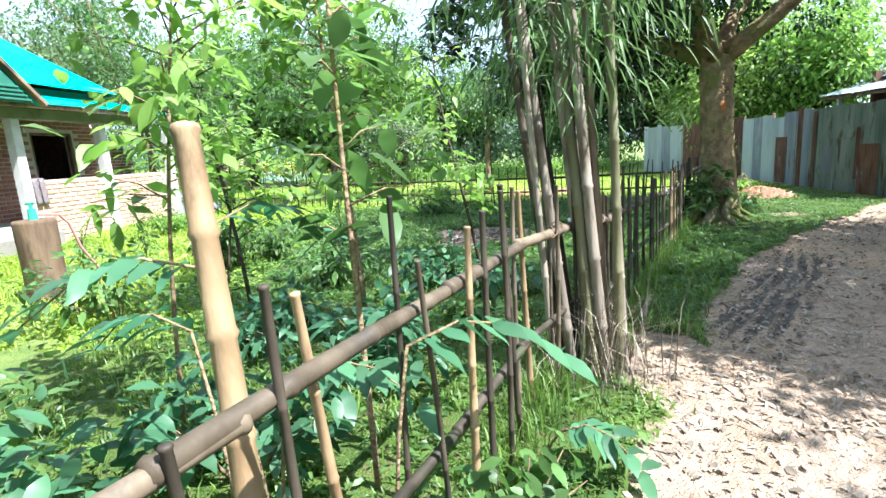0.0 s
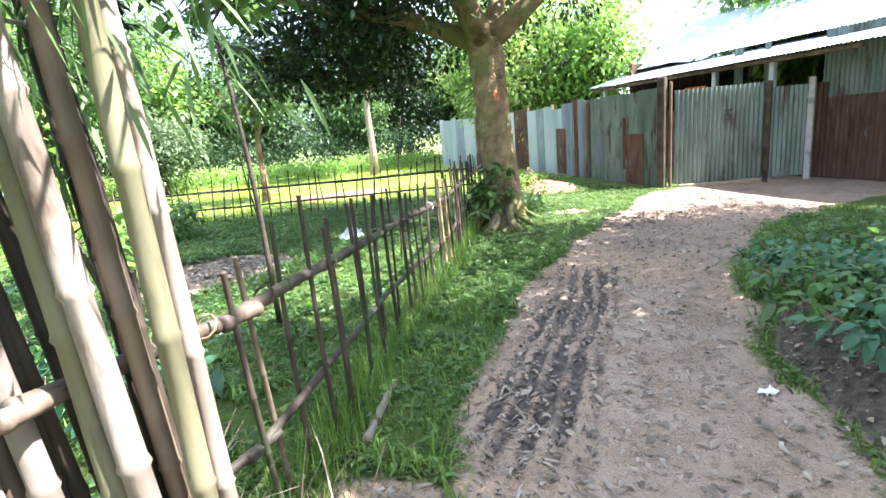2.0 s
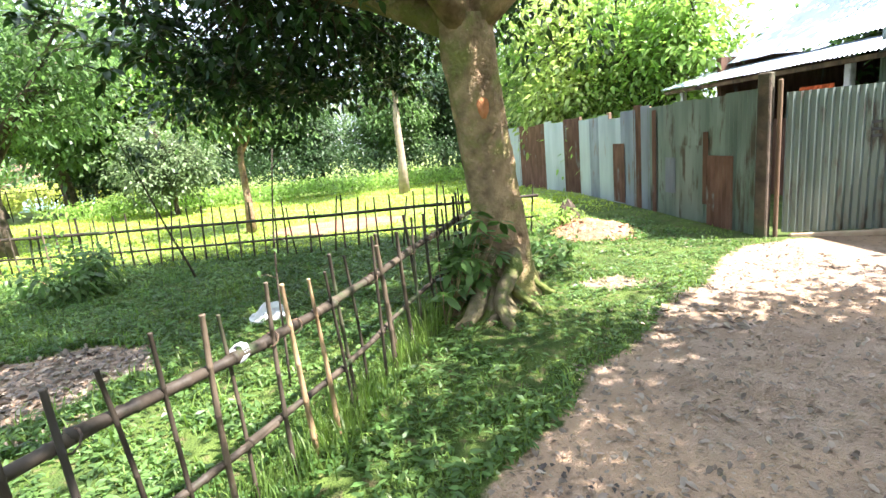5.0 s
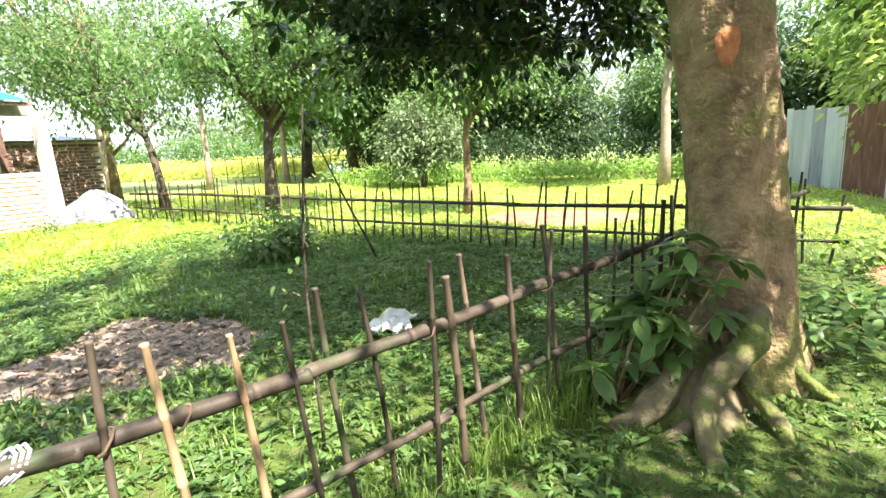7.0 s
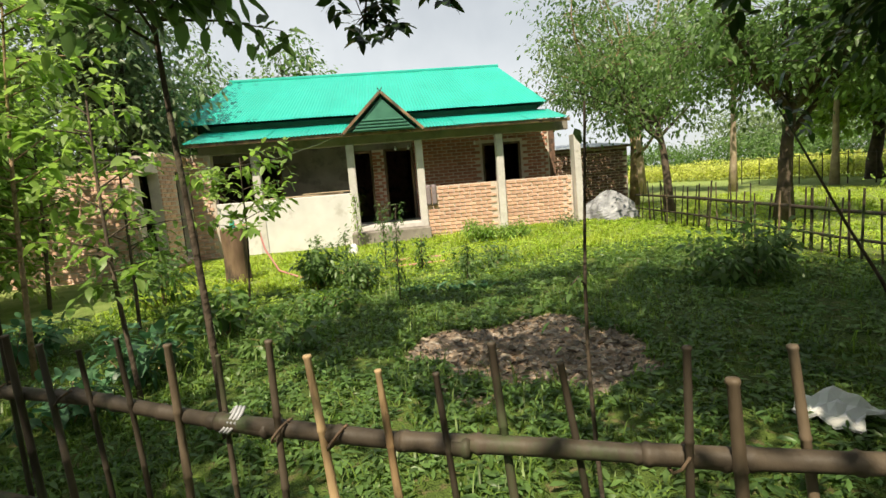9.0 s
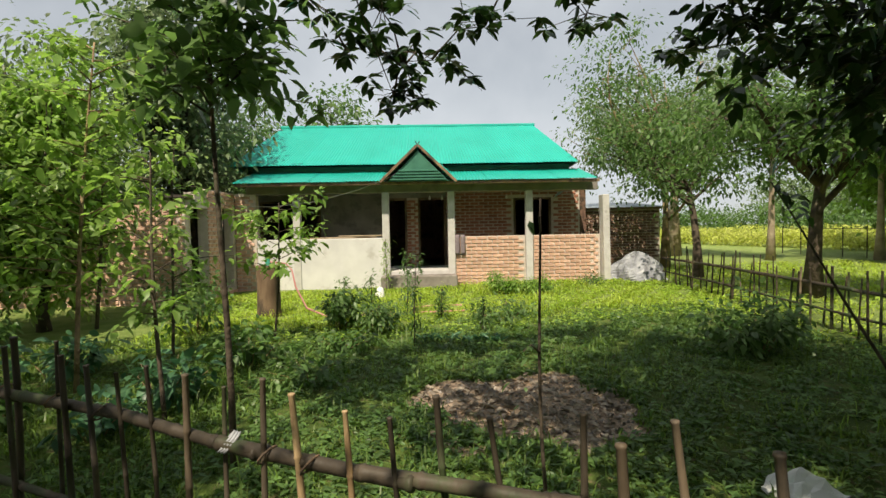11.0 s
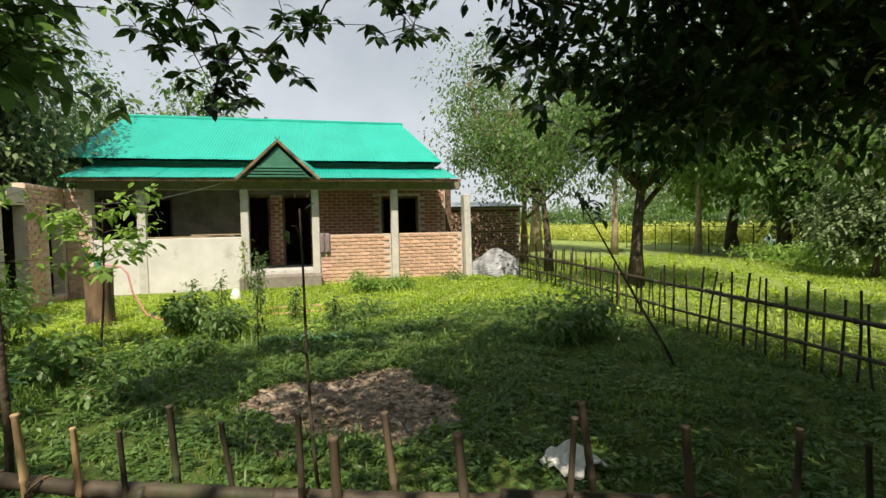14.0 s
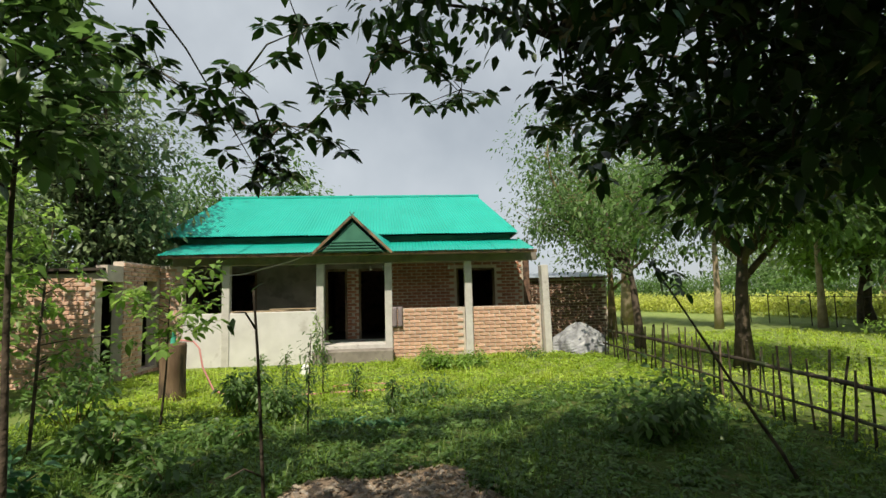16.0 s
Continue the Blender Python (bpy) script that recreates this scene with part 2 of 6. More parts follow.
M_LANE_CLOD = mat("lane_crumbs", (0.24, 0.165, 0.11), (0.44, 0.33, 0.24), rough=0.95, scale=10, bump=0.6, vary=0.35)
M_PINK = mat("pink_plastic_hose", (0.55, 0.22, 0.22), (0.65, 0.30, 0.28), rough=0.4, scale=5, bump=0, vary=0.0)
M_GREEN_PLASTIC = mat("green_plastic", (0.05, 0.35, 0.25), (0.08, 0.42, 0.30), rough=0.4, scale=5, bump=0, vary=0.0)
M_CABLE = mat("black_cable", (0.03, 0.03, 0.03), (0.06, 0.06, 0.06), rough=0.6, bump=0, vary=0.0)
M_CLOTH_GREY = mat("grey_cloth", (0.16, 0.13, 0.14), (0.24, 0.20, 0.21), rough=0.95, scale=20, bump=0.3, vary=0.0)
M_CLOTH_RED = mat("red_orange_cloth", (0.55, 0.09, 0.03), (0.70, 0.16, 0.05), rough=0.95, scale=12, bump=0.3, vary=0.0)
M_WHITE = mat("white_plastic", (0.74, 0.74, 0.73), (0.82, 0.82, 0.81), rough=0.4, scale=5, bump=0, vary=0.0)


def ground_material():
    """Soil, mud and grass by the mesh's own masks, broken up by noise."""
    m = bpy.data.materials.new("ground_soil_and_turf")
    m.use_nodes = True
    n, l = m.node_tree.nodes, m.node_tree.links
    b = n["Principled BSDF"]
    co = n.new("ShaderNodeTexCoord")

    def noise_node(scale, detail=6.0):
        q = n.new("ShaderNodeTexNoise")
        q.inputs["Scale"].default_value, q.inputs["Detail"].default_value = scale, detail
        l.new(co.outputs["Object"], q.inputs["Vector"])
        return q.outputs["Fac"]

    def span(v, a, z, lo=0.0, hi=1.0):
        q = n.new("ShaderNodeMapRange")
        for k, x in (("From Min", a), ("From Max", z), ("To Min", lo), ("To Max", hi)):
            q.inputs[k].default_value = x
        l.new(v, q.inputs["Value"])
        return q.outputs["Result"]

    def mix(f, a, c):
        q = n.new("ShaderNodeMix")
        q.data_type = "RGBA"
        l.new(f, q.inputs["Factor"])
        for k, v in (("A", a), ("B", c)):
            if isinstance(v, tuple):
                q.inputs[k].default_value = (*v, 1)
            else:
                l.new(v, q.inputs[k])
        return q.outputs["Result"]

    def add(a, c, op="ADD"):
        q = n.new("ShaderNodeMath")
        q.operation = op
        for k, v in ((0, a), (1, c)):
            if isinstance(v, float):
                q.inputs[k].default_value = v
            else:
                l.new(v, q.inputs[k])
        return q.outputs[0]

    def mask(name):
        q = n.new("ShaderNodeAttribute")
        q.attribute_name = name
        return q.outputs["Fac"]

    big, mid, small, grit = noise_node(0.7), noise_node(3.0), noise_node(14.0), noise_node(70.0, 3)
    soil = mix(span(mid, 0.35, 0.65), (0.335, 0.235, 0.16), (0.455, 0.335, 0.245))
    soil = mix(span(big, 0.5, 0.62), soil, (0.48, 0.33, 0.215))
    soil = mix(span(small, 0.56, 0.68), soil, (0.25, 0.18, 0.125))
    soil = mix(span(grit, 0.58, 0.7), soil, (0.45, 0.36, 0.285))
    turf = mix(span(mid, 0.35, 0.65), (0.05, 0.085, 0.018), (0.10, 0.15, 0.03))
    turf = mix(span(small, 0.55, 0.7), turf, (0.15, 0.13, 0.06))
    # Brighter turf with the sunlight put into its colour.
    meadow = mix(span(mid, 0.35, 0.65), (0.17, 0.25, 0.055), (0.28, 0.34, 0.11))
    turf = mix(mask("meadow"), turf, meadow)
    mud = mix(span(small, 0.4, 0.62), (0.065, 0.05, 0.042), (0.15, 0.12, 0.098))
    clay = mix(span(mid, 0.35, 0.65), (0.31, 0.14, 0.08), (0.41, 0.215, 0.135))
    jitter = add(add(mid, small, "ADD"), -1.0)
    d = span(add(mask("dirt"), add(jitter, 0.55, "MULTIPLY")), 0.42, 0.58)
    colour = mix(d, turf, soil)
    colour = mix(span(add(mask("clay"), add(jitter, 0.5, "MULTIPLY")), 0.4, 0.6), colour, clay)
    wet = span(add(mask("mud"), add(jitter, 0.6, "MULTIPLY")), 0.4, 0.6)
    colour = mix(wet, colour, mud)
    l.new(colour, b.inputs["Base Color"])
    l.new(span(wet, 0, 1, 0.95, 0.5), b.inputs["Roughness"])
    b.inputs["Specular IOR Level"].default_value = 0.25
    bp = n.new("ShaderNodeBump")
    bp.inputs["Strength"].default_value, bp.inputs["Distance"].default_value = 1.0, 0.03
    l.new(add(add(small, grit, "ADD"), mid, "ADD"), bp.inputs["Height"])
    l.new(bp.outputs["Normal"], b.inputs["Normal"])
    return m


M_GROUND = ground_material()

# ---- mesh helpers ----
RNG = np.random.default_rng(7)


class Build:
    """Collects vertices and faces for one mesh."""

    def __init__(self):
        self.v, self.f = [], []

    def face_grid(self, rings, closed=True):
        base = len(self.v)
        k = len(rings[0])
        for r in rings:
            self.v.extend(tuple(p) for p in r)
        for i in range(len(rings) - 1):
            for j in range(k if closed else k - 1):
                a, b = base + i * k + j, base + i * k + (j + 1) % k
                self.f.append((a, b, b + k, a + k))
        if closed:
            self.f.append(tuple(base + j for j in reversed(range(k))))
            self.f.append(tuple(base + (len(rings) - 1) * k + j for j in range(k)))

    def tube(self, pts, radii, seg=8, flat=1.0):
        pts = [Vector(p) for p in pts]
        rings = []
        side = None
        for i, p in enumerate(pts):
            d = (pts[min(i + 1, len(pts) - 1)] - pts[max(i - 1, 0)]).normalized()
            if side is None:
                side = d.cross(Vector((0.31, 0.9, 0.2))).normalized()
            side = (side - d * side.dot(d)).normalized()
            up = d.cross(side)
            r = radii[i] if not isinstance(radii, (int, float)) else radii
            rings.append([p + (side * math.cos(a) + up * math.sin(a) * flat) * r for a in (2 * math.pi * j / seg for j in range(seg))])
        self.face_grid(rings)

    def box(self, c, s, rz=0.0, bevel=0.0):
        m = pose(*c, 0, 0, rz)
        x, y, z = (q / 2 for q in s)
        e = min(bevel, x * 0.45, y * 0.45, z * 0.45)
        if e <= 0:
            ring = lambda h: [m @ Vector(q) for q in ((-x, -y, h), (x, -y, h), (x, y, h), (-x, y, h))]
            self.face_grid([ring(-z), ring(z)])
            return
        ring = lambda k, h: [m @ Vector(q) for q in ((-x + k, -y, h), (x - k, -y, h), (x, -y + k, h), (x, y - k, h), (x - k, y, h), (-x + k, y, h), (-x, y - k, h), (-x, -y + k, h))]
        inner = lambda h: [m @ Vector(q) for q in ((-x + 2 * e, -y + e, h), (x - 2 * e, -y + e, h), (x - e, -y + 2 * e, h), (x - e, y - 2 * e, h), (x - 2 * e, y - e, h), (-x + 2 * e, y - e, h), (-x + e, y - 2 * e, h), (-x + e, -y + 2 * e, h))]
        self.face_grid([inner(-z), ring(e, -z + e), ring(e, z - e), inner(z)])

    def slab(self, quad, t):
        """A quadrilateral of thickness t (downwards along its normal)."""
        q = [Vector(p) for p in quad]
        nrm = (q[1] - q[0]).cross(q[3] - q[0]).normalized() * t
        self.face_grid([[p - nrm for p in q], q])

    def mesh(self, name, material, smooth=False):
        me = bpy.data.meshes.new(name)
        me.from_pydata([tuple(p) for p in self.v], [], self.f)
        me.materials.append(material)
        if smooth:
            me.polygons.foreach_set("use_smooth", [True] * len(me.polygons))
        me.update()
        return me


def part(name, made, material, parent, label="", smooth=False):
    """Links a Build (or a ready mesh) as one mesh object under a thing or a part."""
    me = made if isinstance(made, bpy.types.Mesh) else made.mesh(name, material, smooth)
    ob = new(name, me)
    ob.parent = parent
    return tagged(ob, label) if label else ob


def thing(name, label, category, m=None, group="", kind=""):
    ob = new(name)
    if m is not None:
        ob.matrix_world = m
    return tagged(ob, label, category, group, kind)


def solid(name, made, material, label, category, group="", kind="", smooth=False, m=None):
    ob = new(name, made.mesh(name, material, smooth))
    if m is not None:
        ob.matrix_world = m
    return tagged(ob, label, category, group, kind)


def np_mesh(name, verts, faces, material):
    """A mesh from arrays of vertices and equal-sized faces."""
    verts, faces = np.asarray(verts, dtype=np.float32), np.asarray(faces, dtype=np.int32)
    me = bpy.data.meshes.new(name)
    k = faces.shape[1]
    me.vertices.add(len(verts))
    me.vertices.foreach_set("co", verts.ravel())
    me.loops.add(faces.size)
    me.loops.foreach_set("vertex_index", faces.ravel())
    me.polygons.add(len(faces))
    me.polygons.foreach_set("loop_start", np.arange(0, faces.size, k, dtype=np.int32))
    me.polygons.foreach_set("loop_total", np.full(len(faces), k, dtype=np.int32))
    me.materials.append(material)
    me.update(calc_edges=True)
    return me


def unit(a):
    return a / np.maximum(np.linalg.norm(a, axis=-1, keepdims=True), 1e-9)


def leaves(pos, aim, length, width, droop=0.25, up=None):
    """Leaf blades: 7 points and 6 triangles each, folded along the midrib and bent down to the tip."""
    n = len(pos)
    aim = unit(aim)
    ref = np.tile(np.array([0.0, 0.0, 1.0]), (n, 1)) if up is None else unit(up)
    side = unit(np.cross(aim, ref + RNG.normal(0, 0.35, (n, 3))))
    nrm = np.cross(side, aim)
    length, width = np.broadcast_to(length, (n,))[:, None], np.broadcast_to(width, (n,))[:, None]
    prof = [(0.0, 0.0, 0.0), (0.33, 0.5, 0.10), (0.33, -0.5, 0.10), (0.36, 0.0, 0.0), (0.72, 0.36, -0.02), (0.72, -0.36, -0.02), (1.0, 0.0, -0.3)]
    vs = []
    for a, s, h in prof:
        bend = -droop * a * a
        vs.append(pos + aim * length * a + side * width * s + nrm * (h * width * 0.6) + np.array([0, 0, 1.0]) * bend * length)
    v = np.stack(vs, 1).reshape(-1, 3)
    tri = np.array([(0, 3, 1), (0, 2, 3), (3, 4, 1), (2, 5, 3), (3, 6, 4), (5, 6, 3)])
    f = (tri[None] + 7 * np.arange(n)[:, None, None]).reshape(-1, 3)
    return v, f


def broad_leaves(pos, aim, length, width, droop=0.25):
    """Close-by leaf blades: 17 points, oval outline with a drawn-out tip, a raised fold and a bent midrib."""
    n = len(pos)
    aim = unit(aim)
    side = unit(np.cross(aim, np.array([0.0, 0.0, 1.0]) + RNG.normal(0, 0.3, (n, 3))))
    nrm = np.cross(side, aim)
    length, width = np.broadcast_to(length, (n,))[:, None], np.broadcast_to(width, (n,))[:, None]
    curl = RNG.uniform(-0.08, 0.12, (n, 1))
    stations = [(0.0, 0.0), (0.14, 0.27), (0.32, 0.46), (0.52, 0.5), (0.72, 0.38), (0.88, 0.17), (1.0, 0.0)]
    rows = []
    for a, w in stations:
        mid = pos + aim * length * a + np.array([0, 0, -droop * a * a]) * length + side * width * curl * math.sin(a * 5)
        if w == 0:
            rows.append([mid])
        else:
            wave = 0.05 * math.sin(a * 13)
            rows.append([mid - side * width * w + nrm * width * (0.16 * w + wave), mid, mid + side * width * w + nrm * width * (0.16 * w - wave)])
    v = np.stack([p for r in rows for p in r], 1).reshape(-1, 3)
    tri = [(0, 2, 1), (0, 3, 2)]
    for k in range(4):
        a = 1 + 3 * k
        tri += [(a, a + 1, a + 4), (a, a + 4, a + 3), (a + 1, a + 2, a + 5), (a + 1, a + 5, a + 4)]
    tri += [(13, 14, 16), (14, 15, 16)]
    m = 17
    return v, (np.array(tri)[None] + m * np.arange(n)[:, None, None]).reshape(-1, 3)


def blades(pos, height, width, lean):
    """Grass blades: 5 points and 3 triangles each."""
    n = len(pos)
    a = RNG.uniform(0, 2 * np.pi, n)
    d = np.stack([np.cos(a), np.sin(a), np.zeros(n)], 1)
    s = np.stack([-np.sin(a), np.cos(a), np.zeros(n)], 1)
    height, width, lean = (np.broadcast_to(q, (n,))[:, None] for q in (height, width, lean))
    z = np.array([0, 0, 1.0])
    vs = [pos - s * width * 0.5, pos + s * width * 0.5,
          pos + d * lean * height * 0.35 + z * height * 0.6 - s * width * 0.42, pos + d * lean * height * 0.35 + z * height * 0.6 + s * width * 0.42,
          pos + d * lean * height + z * height * (1 - 0.35 * lean)]
    v = np.stack(vs, 1).reshape(-1, 3)
    tri = np.array([(0, 1, 3), (0, 3, 2), (2, 3, 4)])
    f = (tri[None] + 5 * np.arange(n)[:, None, None]).reshape(-1, 3)
    return v, f


def join(parts):
    v, f, base = [], [], 0
    for a, b in parts:
        v.append(a)
        f.append(b + base)
        base += len(a)
    return np.concatenate(v), np.concatenate(f)


def noise2(x, y, s, seed=0.0):
    """Smooth cheap noise from summed sines, -1 to 1."""
    return (np.sin(x * s + 1.7 * np.sin(y * s * 0.8 + seed) + seed) + np.sin(y * s * 1.13 - 1.3 * np.sin(x * s * 0.9 + 2 + seed)) + np.sin((x + y) * s * 0.7 + seed * 3)) / 3


# ---- the lie of the land ----
ROAD = [(-2.6, -4.8), (0.35, -1.2), (1.7, 1.5), (2.72, 3.2), (3.5, 4.45), (4.75, 5.75), (6.27, 6.85), (8.6, 8.05), (10.6, 8.0), (13.0, 7.2), (18, 5.5)]
ROAD_HALF = [1.0, 1.0, 1.0, 0.9, 0.88, 0.9, 0.95, 1.4, 1.5, 1.6, 1.6]
TRACK = [(2.0, 3.35), (3.05, 4.5), (4.05, 5.6), (4.6, 6.25)]


def land(x, y):
    x, y = np.asarray(x, float), np.asarray(y, float)
    d, w, side = line_side(x, y, ROAD)
    half = np.interp(w, range(len(ROAD_HALF)), ROAD_HALF)
    bank = np.clip((d - half - 0.12 - 0.1 * noise2(x, y, 2.6)) / 0.3, 0, 1) * (side < 0) * np.clip((w - 1.6) / 0.6, 0, 1) * np.clip((5.3 - w) / 0.9, 0, 1)
    return 0.018 * np.clip(3 - x, 0, 10) + 0.014 * np.clip(y - 7, 0, 10) + 0.012 * noise2(x, y, 1.1) + 0.24 * bank * bank * (3 - 2 * bank)


def mound(x, y):
    """The heap of brick rubble by the tin fence."""
    return 0.26 * np.clip(1 - np.hypot((x - 7.35) / 0.8, (y - 11.5) / 1.0) + 0.12 * noise2(x, y, 6.0), 0, 1) ** 1.2


def line_side(x, y, pts):
    """Distance to a polyline, the place along it (0 to 1 per leg) and the signed side."""
    best, where, sgn = np.full(x.shape, 1e9), np.zeros(x.shape), np.zeros(x.shape)
    for i in range(len(pts) - 1):
        (ax, ay), (bx, by) = pts[i], pts[i + 1]
        dx, dy = bx - ax, by - ay
        t = np.clip(((x - ax) * dx + (y - ay) * dy) / (dx * dx + dy * dy), 0, 1)
        d = np.hypot(x - ax - t * dx, y - ay - t * dy)
        m = d < best
        best, where = np.where(m, d, best), np.where(m, i + t, where)
        sgn = np.where(m, np.sign(dx * (y - ay) - dy * (x - ax)), sgn)
    return best, where, sgn


def rut_phase(x, y, across):
    """Where a place lies between the ridges of the tyre tread."""
    return across * 2 * np.pi / 0.135 + 2.2 * noise2(x, y, 2.3) + 0.9 * noise2(x, y, 7.0)


def masks(x, y):
    d, w, _ = line_side(x, y, ROAD)
    half = np.interp(w, range(len(ROAD_HALF)), ROAD_HALF)
    dirt = np.clip((half - d) / 0.5 + 0.5 + 0.25 * noise2(x, y, 3.1), 0, 1)
    yard = 1 - np.hypot((x - 0.75) / 0.85, (y - 8.55) / 0.95) * 0.5 + 0.17 * noise2(x, y, 3.3, 1.0) + 0.1 * noise2(x, y, 8.0)
    dirt = np.maximum(dirt, np.clip((yard - 0.34) * 4, 0, 1))
    dirt = np.maximum(dirt, np.clip((0.55 - np.hypot((x - 6.3) / 1.0, (y - 9.1) / 0.5) * 0.4) * 2 + 0.5 * noise2(x, y, 4, 2.0) - 0.3, 0, 0.6))
    td, tw, ts = line_side(x, y, TRACK)
    mud = (0.54 - 0.2 * np.sin(rut_phase(x, y, td * ts)) + 0.14 * noise2(x, y, 17.0) + 0.16 * noise2(x, y, 4.3)) * np.clip((0.5 - td) / 0.3, 0, 1) * np.clip(tw * 2.5, 0, 1) * np.clip((3 - tw) * 2.5, 0, 1)
    mud = np.maximum(mud, 0.36 * np.clip((1 - np.hypot((x - 0.7) / 0.6, (y - 8.7) / 0.75)) * 2, 0, 1))
    dirt = np.maximum(dirt, 0.85 * np.clip((1 - np.hypot((x - 1.55) / 0.6, (y - 3.1) / 1.0)) * 2.5 + 0.3 * noise2(x, y, 6.0), 0, 1))
    _, _, side = line_side(x, y, ROAD)
    face = np.clip(1 - np.abs(d - half - 0.25) / 0.24, 0, 1) * (side < 0) * np.clip((w - 2.2) / 0.4, 0, 1) * np.clip((4.6 - w) / 0.6, 0, 1)
    dirt = np.maximum(dirt, np.clip(face * 1.6, 0, 1))
    mud = np.maximum(mud, 0.75 * np.clip(face * 1.8, 0, 1) + 0.25 * face * noise2(x, y, 9.0))
    clay = np.clip((1 - np.hypot((x - 3.5) / 1.8, (y - 15.4) / 1.1)) * 2.5, 0, 1)
    clay = np.maximum(clay, np.clip((1 - np.hypot((x - 7.35) / 0.8, (y - 11.4) / 0.9)) * 2, 0, 1))
    # Where turf is coloured as sunlit: the meadow and, weaker, before the house.
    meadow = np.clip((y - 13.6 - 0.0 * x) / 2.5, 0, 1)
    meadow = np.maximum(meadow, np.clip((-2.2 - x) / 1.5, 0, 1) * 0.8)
    return dirt, mud, clay, meadow


def axis(lo, hi, f0, f1, fine, mid, far):
    a = list(np.arange(lo, f0, mid)) + list(np.arange(f0, f1, fine)) + list(np.arange(f1, hi, mid))
    step = mid
    while a[-1] < far:
        step *= 1.35
        a.append(a[-1] + step)
    step = mid
    while a[0] > -far:
        step *= 1.35
        a.insert(0, a[0] - step)
    return np.array(a)


def make_ground():
    gx, gy = np.meshgrid(axis(-9, 14, 0.8, 6.6, 0.04, 0.16, 900), axis(-4, 20, 2.0, 7.6, 0.04, 0.16, 900))
    x, y = gx.ravel(), gy.ravel()
    dirt, mud, clay, meadow = masks(x, y)
    z = land(x, y) + 0.03 * (1 - dirt) + 0.008 * noise2(x, y, 5.0) + 0.004 * noise2(x, y, 14.0)
    td, tw, ts = line_side(x, y, TRACK)
    inside = np.clip((0.42 - td) / 0.1, 0, 1) * np.clip(tw * 3, 0, 1) * np.clip((3 - tw) * 3, 0, 1)
    z += inside * 0.026 * (0.65 + 0.6 * noise2(x, y, 3.4, 1.0)) * np.sin(rut_phase(x, y, td * ts)) + inside * 0.007 * noise2(x, y, 22.0)
    z += mound(x, y)
    ny, nx = gx.shape
    i = np.arange(ny * nx).reshape(ny, nx)
    f = np.stack([i[:-1, :-1], i[:-1, 1:], i[1:, 1:], i[1:, :-1]], -1).reshape(-1, 4)
    me = np_mesh("ground", np.stack([x, y, z], 1), f, M_GROUND)
    for k, q in (("dirt", dirt), ("mud", mud), ("clay", clay), ("meadow", meadow)):
        me.attributes.new(k, "FLOAT", "POINT").data.foreach_set("value", q.astype(np.float32))
    me.polygons.foreach_set("use_smooth", [True] * len(me.polygons))
    return tagged(new("ground", me), "bare earth lane, green turf yard and sunlit meadow", "ground", kind="structure")


make_ground()


def at(x, y, h=0.0):
    return Vector((x, y, float(land(x, y)) + 0.02 + h))

# ---- the brick house with the teal tin roof ----
HOUSE = pose(-7.10, 13.44, -0.138, 0, 0, 80.8) @ Matrix.Scale(1.08, 4)
HG, FLOOR, SILL, BEAM = 0.34, 0.72, 1.51, 2.58
house = thing("house", "low brick house with teal corrugated tin roof and open verandah", "house", HOUSE)


def corrugated(b, x0, x1, low, high, pitch=0.076, depth=0.009, t=0.003, taper0=0.0, taper1=0.0):
    """A corrugated sheet whose ribs run from the low edge (y, z) up to the high edge; taper: how far each end draws in at the top."""
    n = max(6, int((x1 - x0) / pitch * 4))
    lo, hi, lo2, hi2 = [], [], [], []
    for i in range(n + 1):
        k = i / n
        w = math.sin(i * math.pi / 2 + 0.4) * depth
        xa = x0 + (x1 - x0) * k
        xb = x0 + taper0 + (x1 - taper1 - x0 - taper0) * k
        lo.append((xa, low[0], low[1] + w))
        hi.append((xb, high[0], high[1] + w))
        lo2.append((xa, low[0], low[1] + w - t))
        hi2.append((xb, high[0], high[1] + w - t))
    b.face_grid([lo, hi, hi2, lo2, lo], closed=False)


